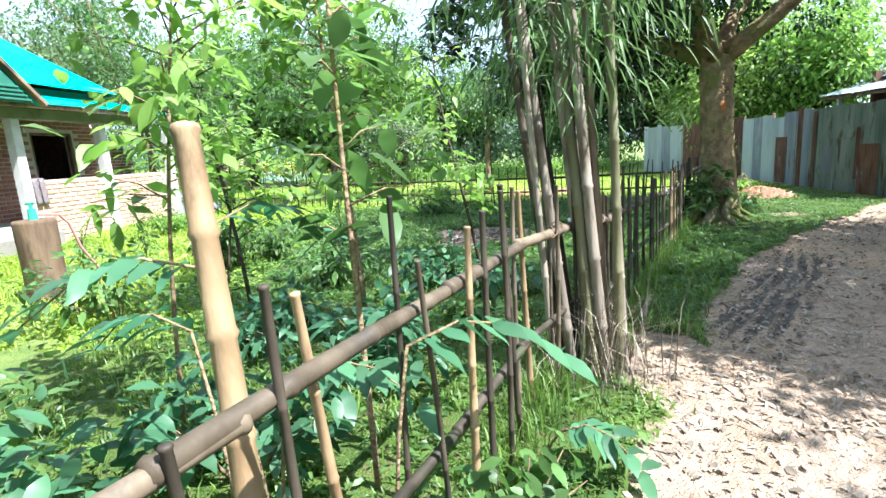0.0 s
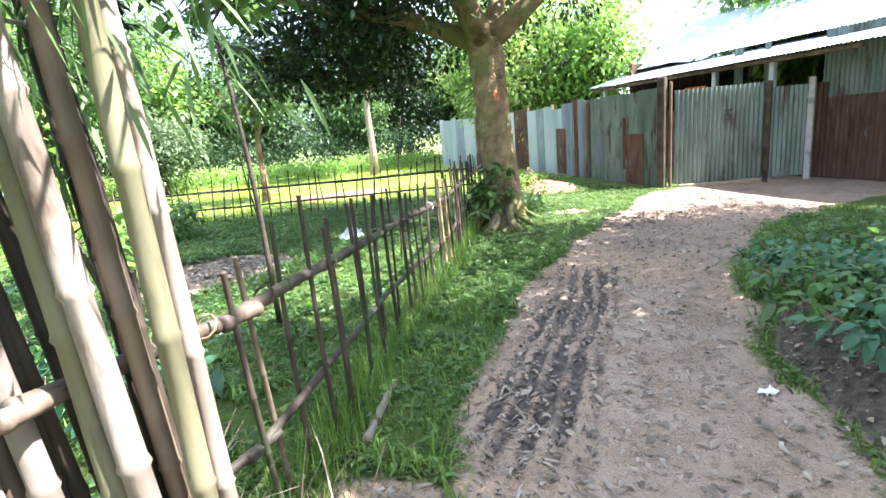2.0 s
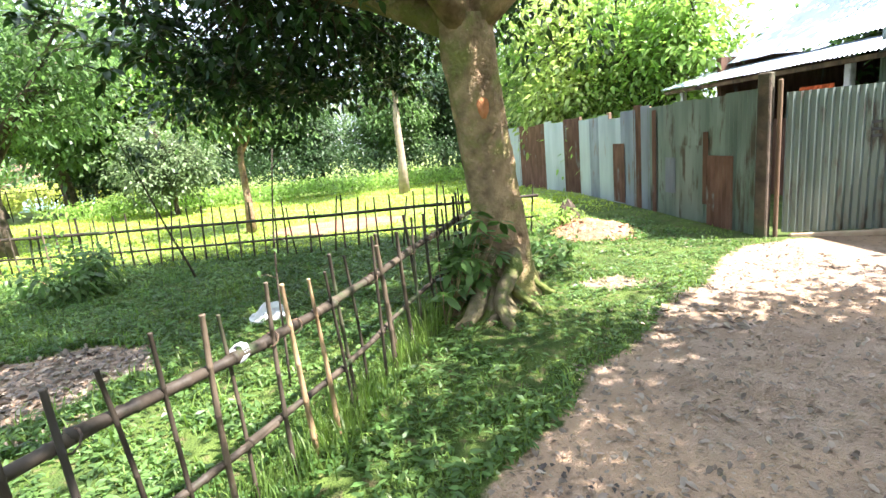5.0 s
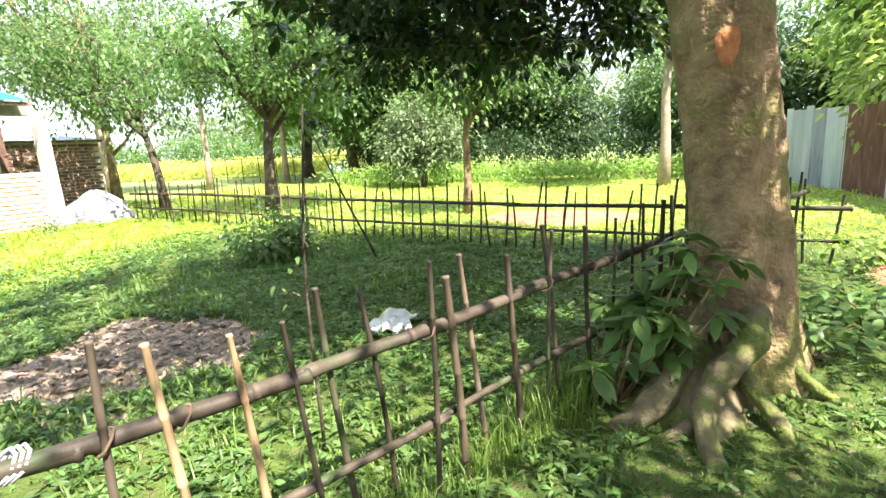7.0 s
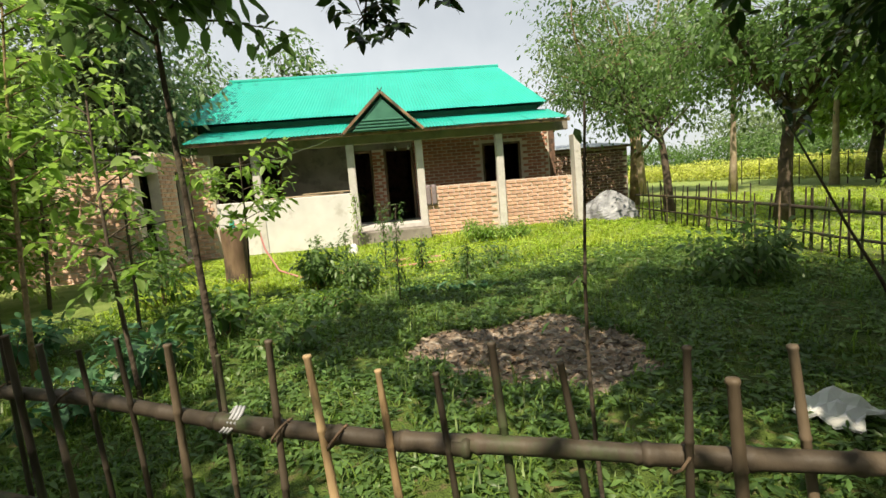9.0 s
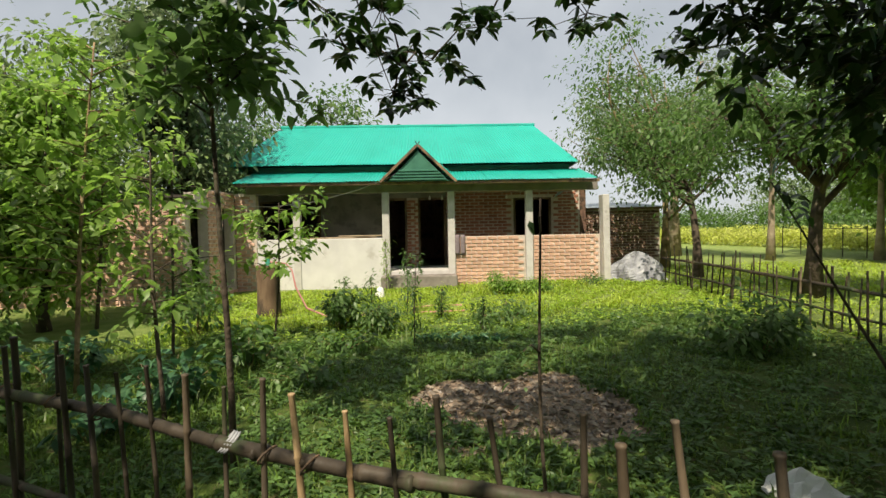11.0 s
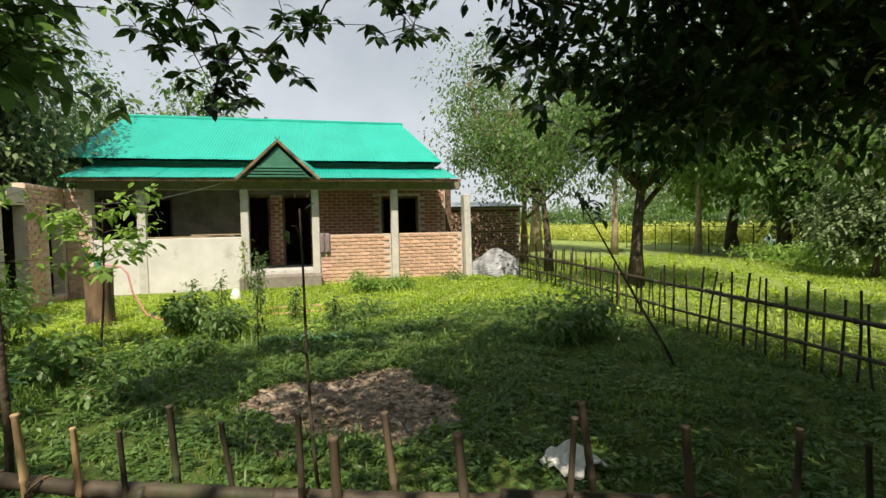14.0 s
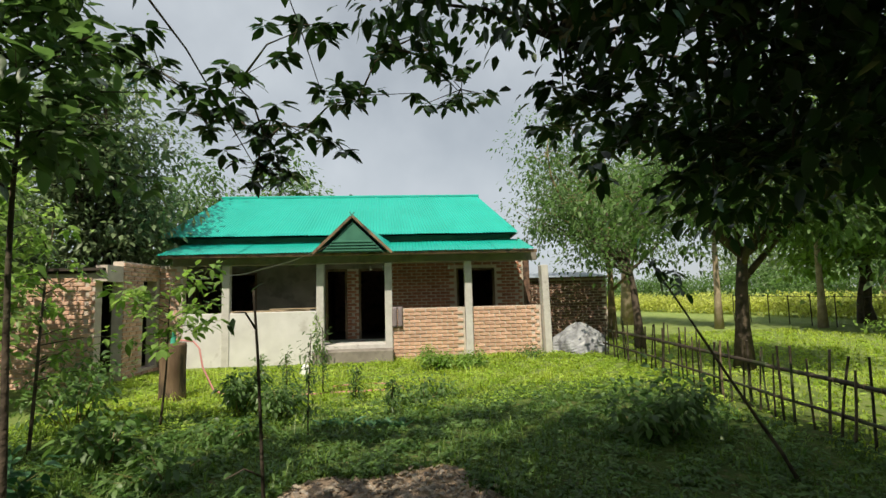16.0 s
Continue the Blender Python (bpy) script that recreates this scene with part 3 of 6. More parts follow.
def brick_wall(name, parent, x0, x1, z0, z1, y, thick, openings=(), label="", as_parts=True, brick_mat=None, flip=False, along="x"):
    """A mortar core with each brick proud of it; openings (x0, x1, z0, z1) go through. along: the local axis on which it runs."""
    core = Build()

    def place(c, s):
        if along == "x":
            core.box(c, s)
        else:
            core.box((c[1], c[0], c[2]), (s[1], s[0], s[2]))
    xs = sorted({x0, x1, *[q for o in openings for q in o[:2] if x0 < q < x1]})
    for a, b in zip(xs, xs[1:]):
        m = (a + b) / 2
        zs = [z0]
        for o in sorted((o for o in openings if o[0] <= m <= o[1]), key=lambda o: o[2]):
            zs += [max(z0, o[2]), min(z1, o[3])]
        zs.append(z1)
        for c, d in zip(zs[::2], zs[1::2]):
            if d - c > 0.01:
                place((m, y + thick / 2, (c + d) / 2), (b - a, thick, d - c))
    ob = part(name, core, M_MORTAR, parent, label)
    rest = Build()
    bl, bh, j = 0.235, 0.068, 0.016
    kinds = []
    for k in range(3):
        q = Build()
        q.box((0, 0, 0), (bl - 0.01 * k, 0.03, bh - 0.004 * k), 0.0, 0.006)
        kinds.append(q.mesh("brick", brick_mat or M_BRICK))
    half = Build()
    half.box((0, 0, 0), (bl * 0.46, 0.03, bh), 0.0, 0.006)
    kinds.append(half.mesh("brick", brick_mat or M_BRICK))
    rnd = random.Random(len(name) * 7 + int(abs(x0) * 10))
    count, row, z = 0, 0, z0 + bh / 2 + 0.01
    while z + bh / 2 <= z1:
        x = x0 + (bl / 2 if row % 2 == 0 else bl * 0.23)
        first = row % 2
        while x < x1 - 0.04:
            w = bl * 0.46 if first or x + bl / 2 > x1 else bl
            if x + w / 2 > x1 + 0.02:
                break
            if not any(o[0] - w / 2 < x < o[1] + w / 2 and o[2] - bh / 2 < z < o[3] + bh / 2 for o in openings):
                proud = y - 0.004 - rnd.random() * 0.006
                if flip:
                    proud = y + thick + 0.004 + rnd.random() * 0.006
                tilt = rnd.uniform(-0.8, 0.8)
                if as_parts and count < 300:
                    me = kinds[3] if w < bl * 0.6 else kinds[rnd.randrange(3)]
                    br = part("brick", me, None, ob)
                    br.matrix_local = pose(x, proud, z, 0, tilt, 0) if along == "x" else pose(proud, x, z, tilt, 0, 90)
                    count += 1
                else:
                    if along == "x":
                        rest.box((x, proud, z), (w - 0.006, 0.03, bh), 0, 0.006)
                    else:
                        rest.box((proud, x, z), (0.03, w - 0.006, bh), 0, 0.006)
            x += (bl * 0.73 + j) if first else (bl + j)
            first = 0
        z += bh + j
        row += 1
    if rest.v:
        tagged(part("brickwork", rest, M_BRICK_STUFF if (brick_mat or M_BRICK) == M_BRICK else brick_mat, ob), kind="stuff")
    return ob


def build_house():
    # plinth and verandah floor
    b = Build()
    b.box((-4.0, 0.81, (HG - 0.2 + FLOOR) / 2), (8.0, 1.58, FLOOR - HG + 0.2), bevel=0.01)
    part("verandah_floor", b, M_CONCRETE, house, "grey cement verandah floor")
    b = Build()
    b.box((-4.24, -0.22, 0.45), (1.75, 0.5, 0.36), bevel=0.02)
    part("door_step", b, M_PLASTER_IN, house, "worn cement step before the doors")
    # parapets
    b = Build()
    b.box((-6.52, 0.06, (SILL + HG - 0.15) / 2), (3.0, 0.14, SILL - HG + 0.15), bevel=0.012)
    part("plastered_parapet", b, M_PLASTER, house, "pale cement-plastered verandah parapet")
    brick_wall("brick_parapet", house, -3.36, -1.70, HG - 0.1, SILL, 0.0, 0.14, label="bare brick verandah parapet")
    brick_wall("brick_parapet", house, -1.50, 0.10, HG - 0.1, SILL, 0.0, 0.14, label="bare brick verandah parapet")
    # posts
    for x, lean in ((-7.09, 0.5), (-5.01, 1.0), (-3.46, 0.4), (-1.60, -0.6)):
        b = Build()
        b.box((0, 0, (BEAM - HG + 0.1) / 2), (0.17, 0.17, BEAM - HG + 0.1), bevel=0.012)
        p = part("post", b, M_CONCRETE, house)
        p.matrix_local = pose(x, 0.05, HG - 0.1, 0, 0, lean)
    b = Build()
    b.box((0, 0, 1.05), (0.16, 0.30, 2.3), bevel=0.012)
    part("corner_post", b, M_CONCRETE, house).matrix_local = pose(0.22, -0.05, HG - 0.1, 0, -1.0, 0)
    b = Build()
    b.box((-4.1, 0.06, BEAM + 0.09), (8.3, 0.16, 0.2), bevel=0.01)
    part("beam", b, M_PLASTER_IN, house, "cement ring beam in shaded grey")
    # back wall of the verandah with windows and doors
    ops = [(-8.45, -6.85, 1.35, 2.5), (-5.12, -4.56, FLOOR, 2.54), (-4.27, -3.52, FLOOR, 2.54), (-1.70, -0.67, 1.3, 2.5)]
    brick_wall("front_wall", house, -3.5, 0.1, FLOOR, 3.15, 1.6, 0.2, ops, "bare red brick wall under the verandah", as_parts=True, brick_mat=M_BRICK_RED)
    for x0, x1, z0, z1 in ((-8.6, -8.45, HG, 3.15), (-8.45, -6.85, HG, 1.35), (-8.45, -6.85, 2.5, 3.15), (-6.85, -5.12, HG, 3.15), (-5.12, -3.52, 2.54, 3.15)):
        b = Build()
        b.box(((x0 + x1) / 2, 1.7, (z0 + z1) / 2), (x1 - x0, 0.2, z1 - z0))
        part("plastered_wall", b, M_PLASTER_IN, house, "rendered wall behind the verandah in shaded grey")
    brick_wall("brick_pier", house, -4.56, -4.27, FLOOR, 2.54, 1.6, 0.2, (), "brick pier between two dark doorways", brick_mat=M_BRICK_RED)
    # shell: sides and back, with floor and ceiling coloured dark for room shade
    for c, q in (((0.2, 3.6, 1.7), (0.2, 3.8, 2.9)), ((-8.6, 3.6, 1.7), (0.2, 3.6, 2.9)), ((-4.2, 5.4, 1.7), (8.7, 0.2, 2.9)), ((-3.45, 3.6, 1.7), (0.12, 3.4, 2.9)), ((-5.4, 3.6, 1.7), (0.12, 3.4, 2.9))):
        b = Build()
        b.box(c, q)
        part("room_wall", b, M_BRICK_OLD, house)
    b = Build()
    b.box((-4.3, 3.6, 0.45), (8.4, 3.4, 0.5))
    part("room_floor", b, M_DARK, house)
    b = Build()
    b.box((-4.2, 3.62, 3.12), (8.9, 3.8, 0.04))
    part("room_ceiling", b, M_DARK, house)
    # roofs: one corrugated sheet a part
    n = 10
    x0, x1 = -8.36, -0.15
    w = (x1 - x0) / n
    for i in range(n):
        b = Build()
        corrugated(b, x0 + i * w - 0.02, x0 + (i + 1) * w + 0.02, (-0.5, 2.80 + 0.006 * (i % 2)), (0.95, 3.18 + 0.006 * (i % 2)))
        part("verandah_roof_sheet", b, M_TEAL, house)
    x0, x1 = -8.85, -0.22
    w = (x1 - x0) / n
    for i in range(n):
        a, c = x0 + i * w, x0 + (i + 1) * w
        top = lambda x: -8.08 + (x - x0) / (x1 - x0) * (8.08 - 0.90)
        b = Build()
        corrugated(b, a - 0.01, c + 0.01, (0.62, 3.32 + 0.006 * (i % 2)), (2.76, 4.66 + 0.006 * (i % 2)), taper0=top(a) - a, taper1=c - top(c))
        part("roof_sheet", b, M_TEAL, house)
        b = Build()
        corrugated(b, a - 0.01, c + 0.01, (5.9, 3.0 + 0.006 * (i % 2)), (2.77, 4.66 + 0.006 * (i % 2)), taper0=top(a) - a, taper1=c - top(c))
        part("rear_roof_sheet", b, M_TEAL, house)
    b = Build()
    b.tube([(-8.14, 2.76, 4.665), (-0.85, 2.76, 4.665)], 0.055, 8, 0.6)
    part("ridge_cap", b, M_TEAL, house)
    # Gable ends: their shade is put in with a darker green than the roof.
    for x, xt in ((-8.80, -8.05), (-0.27, -0.93)):
        b = Build()
        b.face_grid([[(x, 0.66, 3.29), (xt, 2.76, 4.62), (x, 5.8, 3.02)], [(x + 0.03, 0.66, 3.29), (xt + 0.03, 2.76, 4.62), (x + 0.03, 5.8, 3.02)]])
        part("gable_end", b, M_TEAL_DARK, house, "shaded green tin gable end")
    b = Build()
    b.box((-4.35, 0.98, 3.2), (8.0, 0.04, 0.22))
    part("clerestory_board", b, M_TEAL_DARK, house, "dark strip between two roofs")
    b = Build()
    b.box((-4.2, -0.43, 2.755), (8.3, 0.05, 0.07), bevel=0.008)
    part("eave_board", b, M_WOOD, house, "dark wooden eave batten")
    # small gable over the doors
    gx, ga, gb = -4.22, 2.76, 3.55
    b = Build()
    b.face_grid([[(gx - 0.68, -0.56, ga + 0.02), (gx + 0.68, -0.56, ga + 0.02), (gx, -0.56, gb - 0.08)], [(gx - 0.68, -0.53, ga + 0.02), (gx + 0.68, -0.53, ga + 0.02), (gx, -0.53, gb - 0.08)]])
    part("gable_panel", b, M_TEAL_DARK, house, "dark green triangular gable panel")
    for k in range(4):
        z = ga + 0.06 + k * 0.065
        half = 0.70 * (gb - 0.1 - z) / (gb - ga - 0.1)
        b = Build()
        b.box((gx, -0.575, z), (2 * half, 0.03, 0.035), bevel=0.006)
        part("louvre", b, M_TEAL_DARK, house)
    for s in (-1, 1):
        b = Build()
        b.slab([(gx, -0.64, gb), (gx + s * 0.84, -0.64, ga - 0.02), (gx + s * 0.84, -0.52, ga - 0.02), (gx, -0.52, gb)] if s < 0 else [(gx, -0.52, gb), (gx + s * 0.84, -0.52, ga - 0.02), (gx + s * 0.84, -0.64, ga - 0.02), (gx, -0.64, gb)], 0.055)
        part("barge_board", b, M_WOOD, house, "weathered timber barge board")
        b = Build()
        b.slab([(gx, -0.52, gb - 0.01), (gx + s * 0.84, -0.52, ga - 0.03), (gx + s * 0.84, 0.9, ga + 0.34), (gx, 0.9, gb - 0.01)] if s < 0 else [(gx, 0.9, gb - 0.01), (gx + s * 0.84, 0.9, ga + 0.34), (gx + s * 0.84, -0.52, ga - 0.03), (gx, -0.52, gb - 0.01)], 0.02)
        part("gable_roof", b, M_TEAL, house)
    b = Build()
    b.tube([(gx - 0.05, -0.6, gb - 0.05), (gx + 0.05, -0.6, gb + 0.12)], [0.02, 0.008], 6)
    b.tube([(gx + 0.05, -0.6, gb - 0.05), (gx - 0.05, -0.6, gb + 0.12)], [0.02, 0.008], 6)
    part("finial", b, M_WOOD, house)
    # window and door frames
    for x0, x1, z0, z1 in ops:
        b = Build()
        for x in (x0 + 0.03, x1 - 0.03):
            b.box((x, 1.66, (z0 + z1) / 2), (0.06, 0.09, z1 - z0), bevel=0.006)
        b.box(((x0 + x1) / 2, 1.66, z1 - 0.03), (x1 - x0 - 0.12, 0.09, 0.06), bevel=0.006)
        part("opening_frame", b, M_WOOD, house)
    # wing to the side
    brick_wall("wing_wall", house, -13.4, -8.72, HG - 0.25, 2.35, -2.05, 0.22, [(-10.95, -10.85, 1.5, 1.62)], "bare brick wing wall with rough top")
    brick_wall("wing_side_wall", house, -1.5, 0.0, HG - 0.2, 2.6, -8.72, 0.2, [(-0.72, -0.14, HG + 0.1, 2.25)], "brick side wall with dark doorways", flip=True, along="y")
    brick_wall("verandah_pier", house, -8.50, -8.02, HG - 0.15, 2.6, -0.02, 0.2, (), "brick end pier of the verandah")
    b = Build()
    b.box((-8.62, -1.78, 2.35), (0.2, 0.55, 0.3))
    part("lintel", b, M_MORTAR, house)
    # Closed wing shell; its inner shade is in the dark colour.
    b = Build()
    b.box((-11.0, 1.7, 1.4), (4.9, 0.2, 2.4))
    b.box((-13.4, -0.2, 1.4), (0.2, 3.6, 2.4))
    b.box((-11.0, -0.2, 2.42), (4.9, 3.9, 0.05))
    part("wing_shell", b, M_DARK, house, "wing shell coloured dark for its inner shade")


build_house()

# ---- annexe behind the heap ----
annexe = thing("brick_outhouse", "small sooty brick outhouse with grey tin roof", "outhouse", pose(-10.4, 14.84, -0.138, 0, 0, 79.6) @ Matrix.Scale(1.08, 4))
brick_wall("front_wall", annexe, -0.4, 2.25, 0.3, 2.2, 0.0, 0.2, (), "dark sooty brick wall", brick_mat=M_BRICK_OLD)
b = Build()
b.box((0.9, 1.3, 1.2), (2.6, 2.2, 1.9))
part("rear_wall", b, M_BRICK_OLD, annexe)
b = Build()
corrugated(b, -0.5, 2.35, (-0.15, 2.25), (2.4, 2.5))
part("roof_sheet", b, M_TIN_ROOF, annexe)
b = Build()
b.box((0.9, -0.08, 2.22), (2.8, 0.06, 0.06), bevel=0.01)
part("eave_board", b, M_WOOD, annexe)

# ---- bamboo fences ----


def culm(b, p, q, r0, r1, nodes=5, seg=7, bend=0.0, rnd=random):
    """A bamboo or stick with slightly swollen nodes."""
    p, q = Vector(p), Vector(q)
    side = Vector((rnd.uniform(-1, 1), rnd.uniform(-1, 1), 0)) * bend
    pts, rad = [], []
    for i in range(nodes + 1):
        k = i / nodes
        c = p.lerp(q, k) + side * math.sin(k * math.pi)
        r = r0 + (r1 - r0) * k
        d = (q - p).normalized() * (r * 0.5)
        pts += [c - d, c, c + d]
        rad += [r * 0.97, r * 1.2, r * 1.02]
    b.tube(pts, rad, seg)


def along(pts, s):
    """The point at length s along a polyline, and its direction."""
    for a, c in zip(pts, pts[1:]):
        a, c = Vector(a), Vector(c)
        d = (c - a).length
        if s <= d or c == Vector(pts[-1]):
            return a.lerp(c, s / d), (c - a).normalized()
        s -= d


FENCE_ROAD = [(-1.75, -1.6), (-1.1, -0.4), (-0.46, 0.82), (0.05, 1.8), (0.42, 2.55), (0.79, 3.15), (1.2, 3.62), (1.44, 4.05), (1.7, 4.55), (2.1, 5.28), (2.55, 6.0), (2.97, 6.58), (3.33, 7.13), (3.65, 7.7), (4.0, 8.35), (4.4, 9.05), (4.8, 9.72), (6.3, 12.0)]
FENCE_FIELD = [(6.65, 12.05), (5.1, 12.4), (3.1, 12.8), (0.8, 13.3), (-0.5, 13.55), (-3.3, 14.1), (-5.9, 14.6)]
TAN_PICKETS = [(3.33, 7.13), (3.12, 6.82), (0.02, 1.74), (-0.2, 1.3), (0.55, 2.76)]


def lane_rail(y):
    """Height of the lane fence's top rail, lower where the ground rises."""
    return float(np.interp(y, (3.0, 4.3, 5.3, 7.0), (1.0, 0.93, 0.86, 0.81)))


def bamboo_fence(name, pts, step, rail, tops, seed, label, thin):
    """rail: height of the top rail by y; tops: how far the pickets stand above it, by y."""
    rnd = random.Random(seed)
    f = thing(name, label, "fence")
    tans = list(TAN_PICKETS)
    total = sum((Vector(b) - Vector(a)).length for a, b in zip(pts, pts[1:]))
    for low in (False, True):
        ends = [rail(p[1]) * (0.46 if low else 1.0) + rnd.uniform(-0.012, 0.012) for p in pts]
        for i in range(len(pts) - 1):
            a, c = Vector(pts[i]), Vector(pts[i + 1])
            d = (c - a).normalized() * 0.09
            r = rnd.uniform(0.018, 0.022) if low else rnd.uniform(0.025, 0.029)
            b = Build()
            culm(b, at(*(a - d), ends[i]), at(*(c + d), ends[i + 1] - 0.01), r, r * 0.92, 4, 9, 0.012, rnd)
            # Low rails and the farther top rail get the shade-darkened bamboo.
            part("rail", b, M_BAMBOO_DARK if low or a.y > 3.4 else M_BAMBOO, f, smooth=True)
    s = 0.05
    while s < total:
        p, d = along(pts, s)
        n = Vector((-d.y, d.x)) * rnd.choice((-0.034, -0.03, 0.034))
        lo, hi = tops(p.y)
        top = rail(p.y) + rnd.uniform(lo, hi) - (0.3 if p.y < 5 and rnd.random() < 0.07 else 0.0)
        lean = rnd.gauss(-0.04, 0.05), rnd.gauss(0, 0.025)
        r = rnd.uniform(*thin) * (1.3 if p.y > 2.5 and rnd.random() < 0.15 else 1)
        near = [q for q in tans if (p - Vector(q)).length < 0.12]
        tan = bool(near)
        if tan:
            tans.remove(near[0])
        base = at(p.x + n.x, p.y + n.y, -0.08)
        b = Build()
        culm(b, base, base + Vector((d.x * lean[0] + lean[1], d.y * lean[0] + lean[1], top + 0.08)), max(r, 0.02) if tan else r, r * 0.8, 5, 8, 0.014, rnd)
        k = rnd.random()
        # Beyond the first stretch most pickets carry shade in their colour.
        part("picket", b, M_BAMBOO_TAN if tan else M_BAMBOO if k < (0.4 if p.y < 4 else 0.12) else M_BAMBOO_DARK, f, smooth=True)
        # a turn of cord where picket and rail cross, on some
        if rnd.random() < 0.3:
            c = at(p.x + n.x * 0.4, p.y + n.y * 0.4, rail(p.y))
            b = Build()
            b.tube([c + Vector((d.x * 0.026 * math.cos(u) - d.y * 0.045 * math.sin(u), d.y * 0.026 * math.cos(u) + d.x * 0.045 * math.sin(u), 0.034 * math.cos(u))) for u in np.linspace(0, 6.1, 9)], 0.005, 4)
            part("tie", b, M_WOOD, f, smooth=True)
        s += step * rnd.uniform(0.8, 1.2)
    return f


bamboo_fence("bamboo_fence", FENCE_ROAD, 0.205, lane_rail, lambda y: (0.0, 0.1) if y < 0.9 else (0.15, 0.38) if y < 4.4 else (0.2, 0.3), 3, "weathered bamboo picket fence with two rails along the lane", (0.011, 0.016))
bamboo_fence("bamboo_fence", FENCE_FIELD, 0.19, lambda y: 0.62, lambda y: (0.12, 0.34), 5, "low dark bamboo picket fence beside the meadow", (0.012, 0.018))

# ---- tin fence, gate and shed ----


def tin_sheet(parent, p, q, z0, z1, material, name="tin_sheet", pitch=0.085, depth=0.015, label=""):
    p, q = Vector(p), Vector(q)
    n = max(4, int((q - p).length / pitch * 4))
    nrm = Vector((-(q - p).y, (q - p).x)).normalized()
    lo, hi, lo2, hi2 = [], [], [], []
    for i in range(n + 1):
        c = p.lerp(q, i / n) + nrm * math.sin(i * math.pi / 2) * depth
        e = c + nrm * 0.002
        lo.append((c.x, c.y, z0)), hi.append((c.x, c.y, z1)), lo2.append((e.x, e.y, z0)), hi2.append((e.x, e.y, z1))
    b = Build()
    b.face_grid([lo, hi, hi2, lo2, lo], closed=False)
    return part(name, b, material, parent, label)


TIN_LINE = [(9.0, 9.86), (9.12, 11.4), (9.24, 12.8), (9.42, 15.8), (9.1, 18.5), (8.6, 21.2)]
tin_fence = thing("tin_fence", "patched corrugated tin fence with rust streaks", "fence")
s = 0.0
tot = sum((Vector(b) - Vector(a)).length for a, b in zip(TIN_LINE, TIN_LINE[1:]))
rnd = random.Random(11)
i = 0
while s < tot - 0.2:
    p, _ = along(TIN_LINE, s)
    w = rnd.uniform(0.6, 0.8) if p.y < 12.3 else rnd.uniform(0.22, 0.72)
    q, d = along(TIN_LINE, min(s + w, tot - 0.01))
    z = float(land(p.x, p.y))
    y = p.y
    k = rnd.random()
    m = (M_TIN_GREEN if k < 0.85 else M_TIN_RUST) if y < 12.3 else M_TIN_BLUE if k < 0.55 else M_TIN_GREY if k < 0.82 else M_TIN_RUST
    tin_sheet(tin_fence, p - d * 0.02, q + d * 0.02, z - 0.03, z + (1.93 if y < 13.5 else 1.82) + rnd.uniform(-0.05, 0.05), m)
    s += w
nrm = Vector((-1, 0.08))
for (y0, y1, z0, z1, m) in ((10.35, 10.9, 0.05, 1.15, M_TIN_RUST), (11.0, 11.7, 0.1, 1.3, M_TIN_GREEN), (10.9, 11.05, 0.4, 1.5, M_TIN_RUST), (13.5, 13.95, 0.15, 1.35, M_TIN_RUST), (12.35, 12.5, 0.1, 1.92, M_TIN_RUST), (11.75, 12.05, 0.5, 1.1, M_TIN_GREY)):
    px = lambda y: np.interp(y, [t[1] for t in TIN_LINE], [t[0] for t in TIN_LINE]) - 0.03
    tin_sheet(tin_fence, (px(y0), y0), (px(y1), y1), z0, z1, m, "patch_sheet", label="nailed-on tin patch")
for y in (11.4, 12.75, 14.3, 15.8, 18.5):
    x = float(np.interp(y, [t[1] for t in TIN_LINE], [t[0] for t in TIN_LINE]))
    b = Build()
    b.box((x + 0.07, y, 0.95), (0.08, 0.08, 2.1), bevel=0.01)
    part("fence_post", b, M_WOOD, tin_fence)

gate = thing("tin_gate", "closed double gate of grey corrugated tin on wooden posts", "gate")
GATE = [(9.22, 9.72), (10.70, 8.98), (10.78, 8.94), (11.38, 8.66), (12.6, 8.05)]
tin_sheet(gate, GATE[0], GATE[1], 0.12, 1.93, M_TIN_GREEN, "gate_leaf", label="wide corrugated gate leaf, muddy at the foot")
tin_sheet(gate, GATE[2], GATE[3], 0.12, 1.82, M_TIN_GREEN, "gate_leaf")
tin_sheet(gate, (11.48, 8.61), (11.98, 8.36), 0.05, 1.82, M_TIN_RUST, "side_sheet", label="rusted brown tin sheet")
for p, q, h in (((11.99, 8.355), GATE[4], 2.0), (GATE[4], (13.5, 7.6), 2.02), ((13.5, 7.6), (16.0, 6.4), 1.98)):
    tin_sheet(gate, p, q, 0.05, h, M_TIN_GREEN, "side_sheet")
for (x, y, w, h, m) in ((9.02, 9.84, 0.15, 2.2, M_BARK_DARK), (9.14, 9.74, 0.05, 2.1, M_WOOD), (10.74, 8.93, 0.09, 1.95, M_BARK_DARK), (11.43, 8.60, 0.11, 1.95, M_CONCRETE)):
    b = Build()
    b.box((x, y, h / 2), (w, w, h), 26, 0.015)
    part("gate_post", b, m, gate)
b = Build()
b.box((10.0, 9.33, 0.07), (1.55, 0.06, 0.07), -26.6, 0.01)
part("sill_board", b, M_WOOD_PALE, gate)
b = Build()
b.box((10.69, 8.90, 1.05), (0.05, 0.05, 0.09), -26.6, 0.01)
b.tube([(10.66, 8.89, 1.1), (10.66, 8.87, 1.15), (10.71, 8.86, 1.15), (10.71, 8.88, 1.1)], 0.006, 6)
part("padlock", b, M_CABLE, gate, "dark padlock and hasp")
